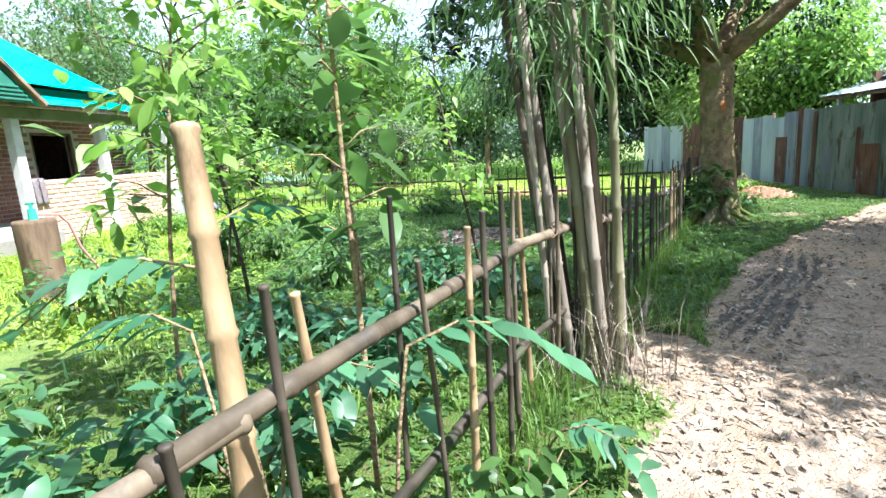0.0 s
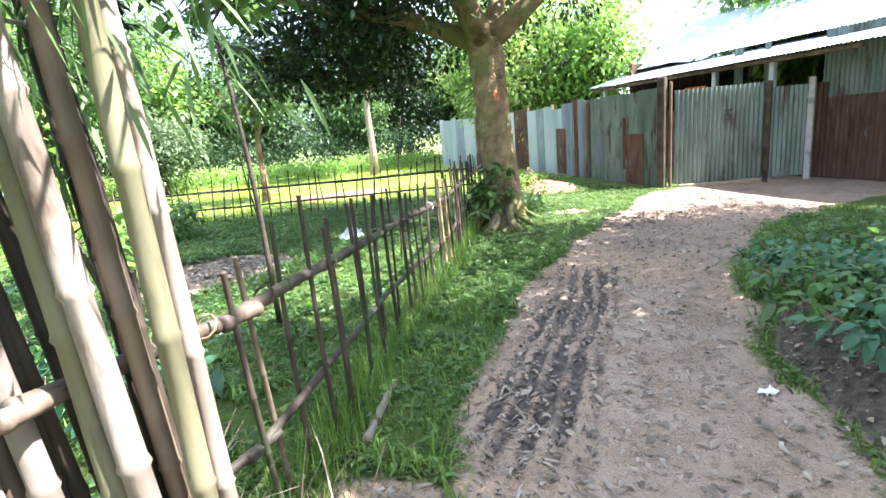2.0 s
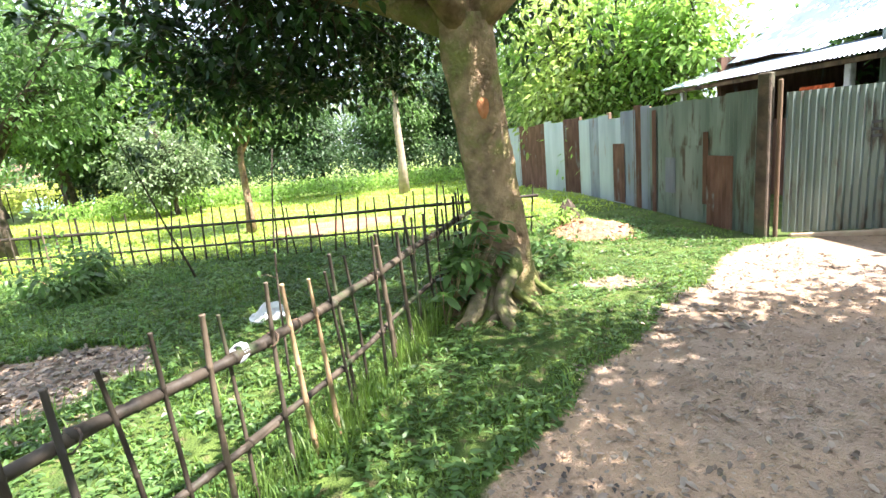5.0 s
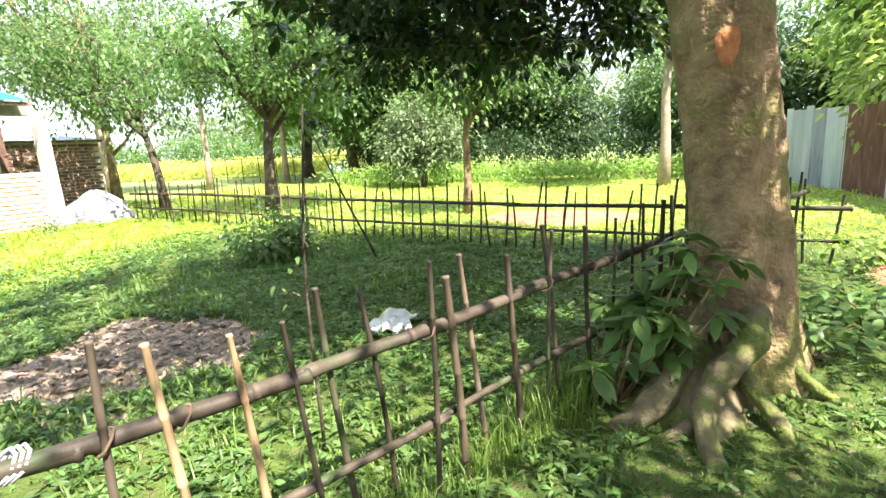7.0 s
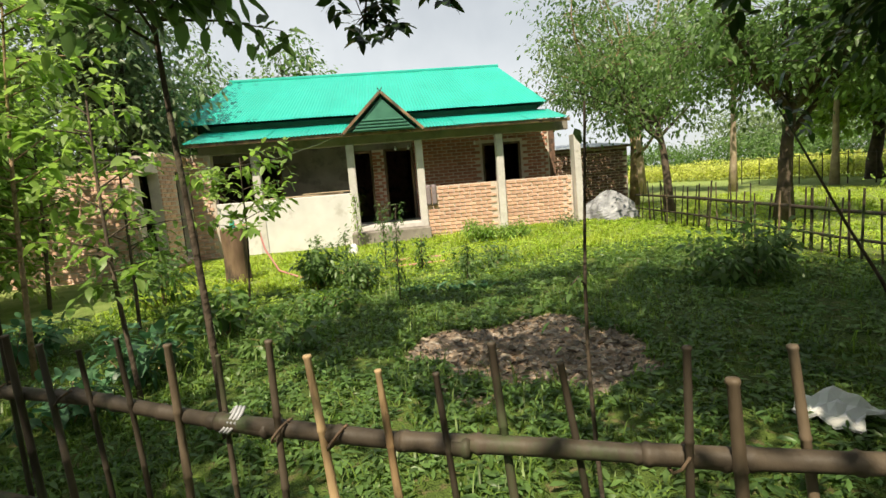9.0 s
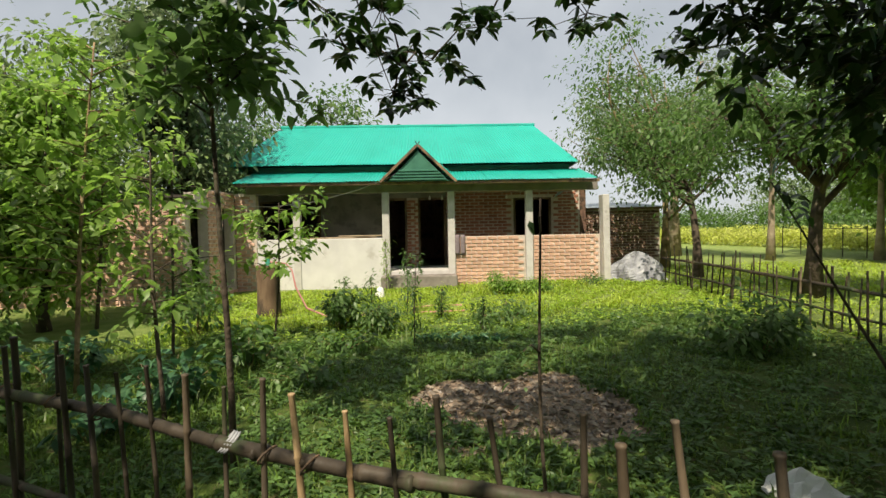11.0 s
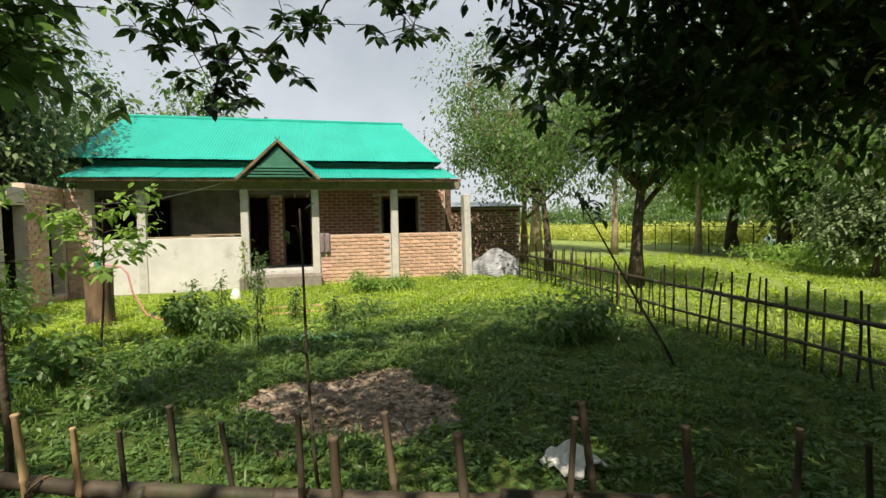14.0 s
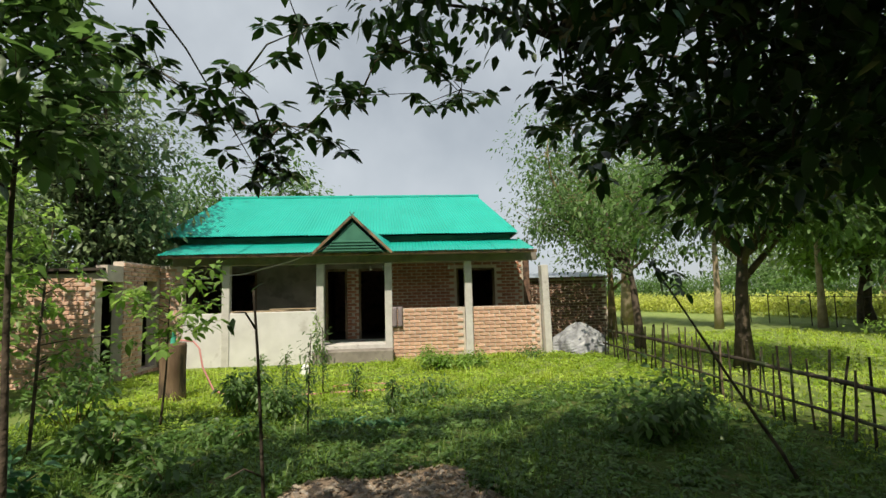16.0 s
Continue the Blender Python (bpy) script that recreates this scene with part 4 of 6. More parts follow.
for z in (1.15, 1.06, 0.98):
    b = Build()
    b.box((10.10, 9.262, z + 0.32), (0.12, 0.004, 0.035), -26.6)
    part("paint_mark", b, M_CABLE, gate)

shed = thing("tin_shed", "long shed with bright two-tier corrugated tin roof", "shed")
SHX = lambda y: 10.85 + 0.05 * (y - 8)


def shed_roof(x_lo, z_lo, x_hi, z_hi, y0, y1, n, name):
    w = (y1 - y0) / n
    for i in range(n):
        b = Build()
        a, c = y0 + i * w - 0.02, y0 + (i + 1) * w + 0.02
        corrugated(b, a, c, (0, 0), (1, 0), depth=0.012)
        o = part(name, b, M_TIN_ROOF, shed)
        for v in o.data.vertices:
            y, k, dz = v.co.x, v.co.y, v.co.z
            v.co = (x_lo + 0.05 * (y - 8) + (x_hi - x_lo) * k, y, z_lo + (z_hi - z_lo) * k + dz + 0.005 * (i % 2))


shed_roof(10.85, 2.40, 12.15, 2.72, 3.0, 15.1, 14, "lower_roof_sheet")
shed_roof(11.95, 2.80, 14.6, 4.15, 3.0, 14.8, 14, "upper_roof_sheet")
shed_roof(17.2, 2.80, 14.58, 4.15, 3.0, 14.8, 14, "rear_roof_sheet")
b = Build()
b.box((14.4, 14.3, 1.5), (4.6, 0.12, 2.9))
b.box((14.4, 3.3, 1.5), (4.6, 0.12, 2.9))
b.box((17.0, 9.0, 1.4), (0.12, 11.5, 2.7))
part("end_wall", b, M_TIN_RUST, shed)
tin_sheet(shed, (11.9, 14.4), (11.55, 3.2), 0.0, 1.55, M_TIN_RUST, "front_wall")
for y0, y1 in ((3.2, 8.6), (9.7, 9.85), (10.35, 10.6)):
    tin_sheet(shed, (11.55 + 0.031 * (y1 - 3.2), y1), (11.55 + 0.031 * (y0 - 3.2), y0), 1.55, 2.75, M_TIN_GREEN, "upper_wall")
for y in (9.2, 10.6, 12.2, 14.6):
    b = Build()
    b.box((SHX(y) + 0.25, y, 1.2), (0.11, 0.11, 2.4), bevel=0.012)
    part("shed_post", b, M_CONCRETE, shed)
b = Build()
b.box((11.15, 11.3, 2.33), (0.07, 7.6, 0.08), -2.9, 0.01)
part("eave_beam", b, M_WOOD, shed)
b = Build()
b.box((14.3, 9.0, 0.02), (5.2, 11.0, 0.06))
part("shed_floor", b, M_DARK, shed)
b = Build()
rings = []
for k in range(7):
    z = 2.05 - k * 0.075
    rings.append([(11.35 + 0.03 * math.sin(j * 1.9 + k * 0.3), 10.95 + j * 0.09 + 0.01 * math.sin(k), z) for j in range(8)])
b.face_grid(rings, closed=False)
b.face_grid([[(x + 0.012, y, z) for x, y, z in r] for r in rings], closed=False)
solid("hanging_cloth", b, M_CLOTH_RED, "red-orange cloth hung under the shed eave", "cloth")

# ---- trees ----


def limb_path(p, q, rnd, sag=0.0, n=5):
    p, q = Vector(p), Vector(q)
    d = (q - p).length
    out = []
    off = Vector((rnd.gauss(0, 1), rnd.gauss(0, 1), rnd.gauss(0, 0.6))) * d * 0.07
    for i in range(n + 1):
        k = i / n
        out.append(p.lerp(q, k) + off * math.sin(k * math.pi) + Vector((0, 0, 1)) * sag * math.sin(k * math.pi))
    return out


def crown_leaves(tips, per, spread, size, ratio, rng, droop=0.3, flat=0.7, aim_down=0.15, fine=False):
    """Leaves in loose sprays round the twig tips."""
    tips = np.asarray(tips, float)
    n = len(tips) * per
    c = np.repeat(tips, per, 0)
    off = rng.normal(0, 1, (n, 3)) * np.array([spread, spread, spread * flat]) * 0.55
    pos = c + off
    aim = unit(off + rng.normal(0, spread * 0.35, (n, 3))) + np.array([0, 0, -aim_down])
    ln = size * rng.uniform(0.65, 1.25, n)
    return (broad_leaves if fine else leaves)(pos, aim, ln, ln * ratio, droop)


def rosettes(tips, per, size, ratio, rng):
    """Leaves radiating in tufts from the twig ends."""
    c = np.repeat(np.asarray(tips, float), per, 0)
    n = len(c)
    a = rng.uniform(0, 2 * np.pi, n)
    aim = np.stack([np.cos(a), np.sin(a), rng.uniform(-0.75, 0.35, n)], 1)
    ln = size * rng.uniform(0.7, 1.2, n)
    return broad_leaves(c + aim * 0.012 + rng.normal(0, 0.012, (n, 3)), aim, ln, ln * ratio, 0.22)


def tree(name, base, trunk, r0, centre, radii, tips, per, leaf, label, bark=None, leafm=None, ratio=0.55, spread=0.35, seed=1, limbs=9, droop=0.3, group="", hollow=0.45, lower=-0.6, category="tree", seg=9):
    """trunk: points above the base; the crown is an uneven ellipsoid filled with sprays, held by tapering limbs."""
    rnd, rng = random.Random(seed), np.random.default_rng(seed)
    t = thing(name, label, category, Matrix.Translation(base), group)
    base = Vector(base)
    pts = [Vector((0, 0, -0.1))] + [Vector(p) for p in trunk]
    hh = pts[-1].z
    b = Build()
    rad = [r0 * (1.35 if i == 0 else 1) * (1 - 0.42 * max(0, p.z) / hh) for i, p in enumerate(pts)]
    b.tube(pts, rad, seg)
    part("trunk", b, bark or M_BARK_DARK, t, smooth=True)
    c, e = Vector(centre), Vector(radii)
    ends = []
    while len(ends) < limbs:
        d = Vector((rnd.gauss(0, 1), rnd.gauss(0, 1), rnd.gauss(0, 1))).normalized()
        if d.z > lower:
            ends.append(c + Vector((d.x * e.x, d.y * e.y, d.z * e.z)) * rnd.uniform(0.55, 0.85))
    lb = Build()
    stems = []
    for q in ends:
        p = pts[-1] if rnd.random() < 0.6 else pts[-1].lerp(pts[-2], rnd.uniform(0.1, 0.8))
        path = limb_path(p, q, rnd, sag=rnd.uniform(-0.1, 0.2) * (q - p).length * 0.6)
        lb.tube(path, [max(0.008, r0 * 0.42 * (1 - 0.8 * i / 5)) for i in range(6)], 6)
        stems.append(path)
    tip_pts = []
    for k in range(tips):
        path = stems[k % len(stems)]
        s = path[rnd.randrange(2, 6)]
        d = Vector((rnd.gauss(0, 1), rnd.gauss(0, 1), rnd.gauss(0, 0.8))).normalized()
        q = s + Vector((d.x * e.x, d.y * e.y, d.z * e.z)) * rnd.uniform(0.15, 0.5)
        v = q - c
        m = math.sqrt((v.x / e.x) ** 2 + (v.y / e.y) ** 2 + (v.z / e.z) ** 2)
        if m > 1.1:
            q = c + v / m * rnd.uniform(0.9, 1.1)
        tip_pts.append(q)
        if k % 2 == 0:
            lb.tube([s, s.lerp(q, 0.5) + Vector((0, 0, 0.03)), q], [0.012, 0.008, 0.004], 4)
    tagged(part("branch_frame", lb, bark or M_BARK_DARK, t, smooth=True), kind="stuff")
    v, f = crown_leaves(tip_pts, per, spread, leaf, ratio, rng, droop)
    part("crown", np_mesh("crown", v, f, leafm or M_LEAF), None, t)
    return t


# the big tree beside the lane
def big_tree():
    rnd, rng = random.Random(21), np.random.default_rng(21)
    t = thing("shade_tree", "large leaning shade tree with mossy bark and surface roots", "tree", Matrix.Translation((5.03, 9.28, 0.05)))
    b = Build()
    spine = [(0.17, 0.06, -0.15), (0.17, 0.06, 0.12), (0.15, 0.04, 0.45), (0.09, -0.01, 0.95), (0.0, -0.10, 1.5), (-0.09, -0.21, 2.05), (-0.14, -0.27, 2.45), (-0.17, -0.31, 2.78)]
    rings = []
    heights = [p[2] for p in spine]
    for z in np.linspace(heights[0], heights[-1], 64):
        px, py, r = (float(np.interp(z, heights, q)) for q in ([p[0] for p in spine], [p[1] for p in spine], (0.46, 0.36, 0.30, 0.27, 0.258, 0.25, 0.25, 0.23)))
        ring = []
        for j in range(56):
            a = 2 * math.pi * j / 56
            flake = noise.noise(Vector((math.cos(a) * 3.2, math.sin(a) * 3.2, z * 3.0)))
            fine = noise.noise(Vector((math.cos(a) * 9, math.sin(a) * 9, z * 8.0)))
            w = r * (1 + 0.05 * math.sin(3 * a + z * 1.7) + 0.035 * math.sin(5 * a - z * 3) + 0.12 * math.sin(6 * a) * max(0.0, min(1.0, (0.45 - z) / 0.3)))
            w += 0.010 * (1 if flake > 0.12 else -1 if flake < -0.2 else 0) + 0.007 * fine
            ring.append((px + w * math.cos(a), py + w * math.sin(a), z))
        rings.append(ring)
    b.face_grid(rings)
    part("trunk", b, M_BARK, t, smooth=True)
    # surface roots
    for dx, dy, ln, r in ((-0.75, -0.85, 1.0, 0.16), (-0.35, -1.15, 1.0, 0.10), (-0.05, -1.05, 1.0, 0.055), (-0.95, -0.35, 1.0, 0.08), (0.5, -0.5, 1.0, 0.035), (0.7, 0.2, 1.0, 0.04), (-0.6, -1.1, 1.0, 0.06), (0.2, 0.8, 1.0, 0.08)):
        b = Build()
        pts, rad = [], []
        for i in range(15):
            k = i / 14
            wob = 0.07 * math.sin(k * 7 + dx * 9)
            pts.append((0.17 + dx * (0.12 + 0.95 * k) + wob * dy, 0.06 + dy * (0.12 + 0.95 * k) - wob * dx, (0.36 * (1 - k) ** 1.7 if r < 0.1 else 0.5 * (1 - k) ** 0.9) + 0.02 - 0.1 * k * k))
            rad.append((r * (1 - 0.72 * k) + 0.012) * (1 + 0.14 * math.sin(i * 2.3 + dx * 5)))
        b.tube(pts, rad, 11)
        part("root", b, M_MOSS, t, smooth=True)
    b = Build()
    ring = []
    for k, sc in ((0, 1.0), (1, 0.72), (2, 0.05)):
        ring.append([(-0.075 + 0.06 * sc * math.cos(a) - 0.02, -0.452 + 0.012 * (abs(math.cos(a))) - 0.008 * k, 1.97 + 0.10 * sc * math.sin(a) + 0.02 * math.cos(2 * a)) for a in (2 * math.pi * j / 10 for j in range(10))])
    b.face_grid(ring)
    part("bark_scar", b, M_CUT, t, "bare orange bark scar")
    top = Vector(spine[-1])
    mains = [((-0.55, -0.30, 3.5), (-1.4, -0.6, 4.6), (-2.4, -0.9, 5.4)), ((0.36, -0.62, 3.15), (1.2, -1.2, 3.9), (2.2, -1.8, 4.9)), ((-0.2, 0.5, 3.6), (-0.4, 1.6, 4.4), (-0.6, 2.8, 4.9)),
             ((-0.9, 0.15, 3.1), (-2.0, 0.5, 3.35), (-3.4, 0.5, 3.6)), ((-0.8, -0.9, 3.4), (-1.9, -2.0, 3.9), (-3.2, -2.6, 4.0)), ((0.5, 0.4, 3.6), (1.5, 1.0, 4.5), (2.5, 1.4, 5.3))]
    lb, stems = Build(), []
    for m in mains:
        pts = [top - Vector((0, 0, 0.1)), Vector(m[0]), (Vector(m[0]) + Vector(m[1])) / 2 + Vector((0.05, 0.08, 0.05)), Vector(m[1]), Vector(m[2])]
        b = Build()
        b.tube(pts, [q * (1.3 if m is mains[0] else 1.12 if m is mains[1] else 1.0) for q in (0.155, 0.13, 0.105, 0.08, 0.04)], 10)
        part("limb", b, M_BARK, t, smooth=True)
        stems.append(pts)
    tips = []
    for k in range(1150):
        pts = stems[k % 6]
        if k % 6 == 4 and k % 12 < 6:
            continue
        s = pts[rnd.choice((2, 3, 3, 4, 4))]
        q = s + Vector((rnd.gauss(0, 1.0), rnd.gauss(0, 1.0), rnd.gauss(0.15, 0.62)))
        r = math.hypot(q.x, q.y)
        q.z = max(q.z, (2.7 + 0.37 * max(0.0, r - 1.0) if q.y < 0.35 else 2.4) + 0.3 * rnd.random())
        q.z = min(q.z, 5.0)
        v = Vector((q.x + 0.1, q.y + 0.2, 0))
        if v.length > 4.1 or (q.x > -0.9 and q.y < -0.7 and q.z < 3.1) or (q.x > -0.85 and q.y < 0.7 and q.z < 4.05):
            continue
        if q.x < -2.1 and rnd.random() < 0.55:
            continue
        tips.append(q)
        if k % 3 == 0:
            lb.tube([s, s.lerp(q, 0.5) + Vector((0.03, 0, 0.08)), q], [0.022, 0.014, 0.006], 5)
    for k in range(150):
        q = Vector((rnd.uniform(-3.6, -0.4), rnd.uniform(0.9, 3.2), rnd.uniform(2.35, 3.6)))
        tips.append(q)
        if k % 6 == 0:
            s = stems[2][3] if q.x > -1.6 else stems[3][3]
            lb.tube([s, s.lerp(q, 0.5) + Vector((0, 0, 0.1)), q], [0.022, 0.014, 0.005], 5)
    # low hanging sprays over the yard
    hanging, spurs = [], []
    for (x, y, z) in ((-4.68, -1.78, 2.86), (-4.6, -1.7, 3.1), (-4.7, -2.2, 3.26), (-4.3, -1.9, 3.45), (-4.8, -1.4, 3.25), (-4.7, -0.9, 3.55), (-4.4, -0.6, 3.95), (-4.5, 0.05, 3.6), (-4.2, -0.3, 3.8), (-3.9, -1.4, 3.75), (-4.5, -2.5, 3.55), (-4.3, -2.9, 3.65), (-4.1, 0.9, 3.2), (-3.8, 1.3, 3.0), (-3.3, 1.0, 2.8), (-2.8, 1.5, 2.6), (-2.4, 0.9, 2.5), (-3.0, 0.5, 2.9), (-2.2, 2.0, 2.5), (-1.6, 1.6, 2.4), (-1.2, 2.4, 2.5), (-0.6, 2.2, 2.6), (-2.0, 1.2, 2.7), (-2.6, 2.2, 2.8), (-1.8, 2.7, 2.7), (-3.4, 1.9, 3.0)):
        for j in range(9):
            q = Vector((x + rnd.gauss(0, 0.19), y + rnd.gauss(0, 0.17), z + rnd.gauss(0.03, 0.11)))
            hanging.append(q)
            lb.tube([(x, y, z + 0.05), q], [0.005, 0.003], 4)
        s = stems[4][4] if y < -0.5 else stems[3][4]
        s = min([s] + spurs, key=lambda q: (q - Vector((x, y, z))).length)
        spurs.append(Vector((x, y, z)))
        lb.tube([s, s.lerp(Vector((x, y, z)), 0.5) + Vector((0, 0, 0.12)), (x, y, z)], [0.012, 0.007, 0.004], 5)
    tagged(part("branch_frame", lb, M_BARK_DARK, t, smooth=True), kind="stuff")
    v, f = crown_leaves(tips, 46, 0.36, 0.108, 0.55, rng, 0.2)
    part("crown", np_mesh("crown", v, f, M_LEAF_DARK), None, t, "dense dark glossy leaves")
    v, f = rosettes(hanging, 9, 0.145, 0.46, rng)
    part("hanging_spray", np_mesh("hanging_spray", v, f, M_LEAF_DARK), None, t, "drooping twigs with tufted dark leaves")


big_tree()

# trees round the yard and the meadow
tree("yard_tree", at(-3.1, 15.8), [(0.03, 0, 0.8), (0.05, 0.02, 1.5), (0.15, 0, 2.1)], 0.155, (0.4, -0.2, 4.0), (3.1, 2.9, 2.0), 400, 30, 0.12, "round-crowned tree with dark trunk behind the low fence", seed=31, limbs=11, bark=M_BARK_DARK, leafm=M_LEAF, spread=0.4)
tree("yard_tree", at(1.6, 15.8), [(0.04, 0, 0.7), (0.02, 0.03, 1.5), (0.1, 0, 2.2)], 0.095, (-0.1, 0.1, 3.0), (1.5, 1.4, 1.0), 150, 30, 0.11, "slender young fruit tree with spreading twigs", seed=32, limbs=8, bark=M_BARK, leafm=M_LEAF, spread=0.33)
tree("yard_tree", at(-6.4, 15.9), [(-0.05, 0, 0.8), (-0.22, 0.05, 1.5), (-0.5, 0.1, 2.3)], 0.115, (-0.8, -0.3, 3.7), (2.1, 2.1, 2.0), 150, 26, 0.11, "crooked tree with glossy leaves beside the outhouse", seed=33, limbs=12, bark=M_BARK_DARK, leafm=M_LEAF, spread=0.42)
tree("yard_tree", at(-9.2, 16.9), [(0.02, 0, 1.2), (0.05, 0, 2.4)], 0.13, (0.1, -0.9, 4.9), (2.9, 2.7, 2.6), 250, 30, 0.12, "leafy tree rising behind the outhouse", seed=34, limbs=10, bark=M_BARK, leafm=M_LEAF, spread=0.42)
tree("tall_tree", at(-14.5, 21.0), [(0, 0, 2.0), (0.1, 0, 3.6)], 0.25, (0, 0, 6.2), (4.2, 3.6, 3.3), 420, 34, 0.17, "tall feathery grey-green tree behind the house", seed=35, limbs=12, bark=M_BARK_PALE, leafm=M_LEAF_GREY, spread=0.6)
for i, (x, y) in enumerate(((-10.5, 22.0), (-9.1, 25.0), (5.75, 21.0))):
    tree("pale_trunk_tree", at(x, y), [(0.03, 0, 1.2), (0.0, 0.04, 2.4), (0.06, 0, 3.6)], 0.13 if i < 2 else 0.15, (0, 0, 5.0), (2.0, 2.0, 1.6), 150, 30, 0.16, "meadow tree with a pale lime-washed trunk", seed=40 + i, bark=M_BARK_PALE, leafm=M_LEAF, group="pale trees in the meadow", spread=0.5)
tree("feathery_bush", at(-1.4, 21.5), [(0, 0, 0.3), (0.05, 0, 0.6), (0, 0, 1.0)], 0.08, (0, 0, 1.9), (1.7, 1.4, 1.5), 260, 34, 0.13, "pale feathery bush at the meadow's edge", seed=45, limbs=12, leafm=M_LEAF_GREY, spread=0.4, lower=-0.9, category="bush")

# ---- woods that close the view ----


def woods():
    rnd = random.Random(77)
    spots = []
    for k in range(13):
        # Every third tree takes the shade-darkened leaves.
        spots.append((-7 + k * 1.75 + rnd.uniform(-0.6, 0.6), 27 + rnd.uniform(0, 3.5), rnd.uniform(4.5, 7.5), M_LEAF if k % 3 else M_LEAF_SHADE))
    for k in range(9):
        spots.append((10.8 + rnd.uniform(-0.4, 1.5) + 0.35 * k, 16.5 + k * 1.5, rnd.uniform(5.0, 8.0), (M_LEAF_LIGHT, M_LEAF_YELLOW, M_LEAF_LIGHT)[k % 3]))
    for k in range(10):
        spots.append((17.5 + rnd.uniform(-1, 2), 14 - k * 2.6, rnd.uniform(6.5, 9.0), M_LEAF_LIGHT if k % 3 else M_LEAF))
    for k in range(9):
        spots.append((-15.5 + rnd.uniform(-1.5, 1.5), -6 + k * 2.3, rnd.uniform(5.0, 7.5), M_LEAF_GREY if k % 2 else M_LEAF))
    for k in range(9):
        spots.append((-13 + k * 2.4, -10 + rnd.uniform(-2, 2) - 0.3 * k, rnd.uniform(5.5, 8.0), M_LEAF))
    spots += [(-6.0, 25.5, 9.0, M_LEAF), (-9.8, 28.0, 9.0, M_LEAF_LIGHT), (-3.0, 27.0, 8.5, M_LEAF_LIGHT)]
    protos = {}
    for x, y, h, lm in spots:
        key = lm.name
        if key not in protos:
            s = 60 + len(protos)
            protos[key] = tree("woodland_tree", (x, y, float(land(x, y))), [(0.05, 0, 0.5), (0.0, 0.1, 1.3), (0.1, 0, 2.0)], 0.16, (0, 0, 3.4), (2.0, 2.0, 2.7), 330, 30, 0.17, "leafy woodland tree in the dense green backdrop", seed=s, limbs=13, leafm=lm, spread=0.5, group="woodland trees", lower=-0.9)
            protos[key].scale = [h / 6.1] * 3
        else:
            k = h / 6.1
            c = copy_thing(protos[key], pose(x, y, float(land(x, y)), 0, 0, rnd.uniform(0, 360)))
            c.scale = (k * rnd.uniform(0.9, 1.15), k * rnd.uniform(0.9, 1.15), k)


woods()


def hedge(name, x0, y0, x1, y1, h, depth, n, lm, label, leaf=0.16, seed=1):
    rng = np.random.default_rng(seed)
    k = rng.uniform(0, 1, n)
    top = h * (0.72 + 0.28 * np.sin(k * 23 + seed) * np.sin(k * 51 + 2 * seed))
    px = x0 + (x1 - x0) * k + rng.normal(0, depth * 0.4, n)
    py = y0 + (y1 - y0) * k + rng.normal(0, depth * 0.4, n)
    pos = np.stack([px, py, land(px, py) + top * np.sqrt(rng.uniform(0.0, 1, n))], 1)
    ln = leaf * rng.uniform(0.6, 1.3, n)
    v, f = leaves(pos, rng.normal(0, 1, (n, 3)) + np.array([0, 0, 0.3]), ln, ln * 0.42, 0.3)
    return tagged(new(name, np_mesh(name, v, f, lm)), label, "undergrowth", kind="stuff")


hedge("undergrowth", -6, 26.5, 10, 26.5, 2.2, 1.6, 15000, M_LEAF_SHADE, "dense undergrowth in shaded leaf colour at the wood's edge", seed=2)
hedge("undergrowth", -5, 23.5, 9, 24.5, 0.8, 1.8, 9000, M_LEAF_LIGHT, "low sunlit weeds along the meadow's edge", seed=3)
hedge("far_hedge", -60, 46, -4, 40, 3.6, 3.0, 16000, M_LEAF, "far hedge line beyond the field", 0.35, seed=4)
hedge("far_hedge", -60, 70, 10, 60, 9.0, 6.0, 16000, M_LEAF_GREY, "hazy distant tree line", 0.7, seed=5)
hedge("field_crop", -40, 31, -7, 31, 1.1, 1.5, 16000, M_CROP, "yellow-green crop rows in the far field", 0.2, seed=6)
hedge("field_crop", -40, 35, -7, 35, 1.3, 2.2, 12000, M_CROP, "yellow-green crop rows in the far field", 0.22, seed=7)
hedge("undergrowth", 10.2, 16.0, 12.0, 24.0, 2.6, 1.0, 9000, M_LEAF_LIGHT, "scrub behind the tin fence", seed=8)

# ---- unseen shade trees across the lane, placed to keep it shaded ----
tree("lane_tree", at(7.2, 0.6), [(0.1, 0, 1.2), (0.1, 0.1, 2.6), (0, 0.2, 3.4)], 0.24, (-1.2, 1.8, 5.2), (3.2, 2.6, 1.5), 440, 38, 0.15, "broad tree shading the lane", seed=51, limbs=10, leafm=M_LEAF, spread=0.5, lower=-0.3)
tree("lane_tree", at(10.2, 3.6), [(0.1, 0, 1.2), (0.1, 0.1, 2.8), (0, 0.1, 3.8)], 0.22, (-0.6, 0.4, 5.6), (3.2, 2.9, 1.6), 400, 38, 0.15, "broad tree shading the lane", seed=52, limbs=10, leafm=M_LEAF, spread=0.5, lower=-0.3)
tree("lane_tree", at(3.4, -3.4), [(0.1, 0, 1.2), (0.1, 0.1, 2.6), (0, 0.1, 3.6)], 0.22, (0.2, 0.2, 5.4), (3.6, 3.0, 1.8), 380, 34, 0.15, "broad tree shading the lane", seed=53, limbs=10, leafm=M_LEAF, spread=0.5, lower=-0.3)

# ---- bamboo clump on the fence ----


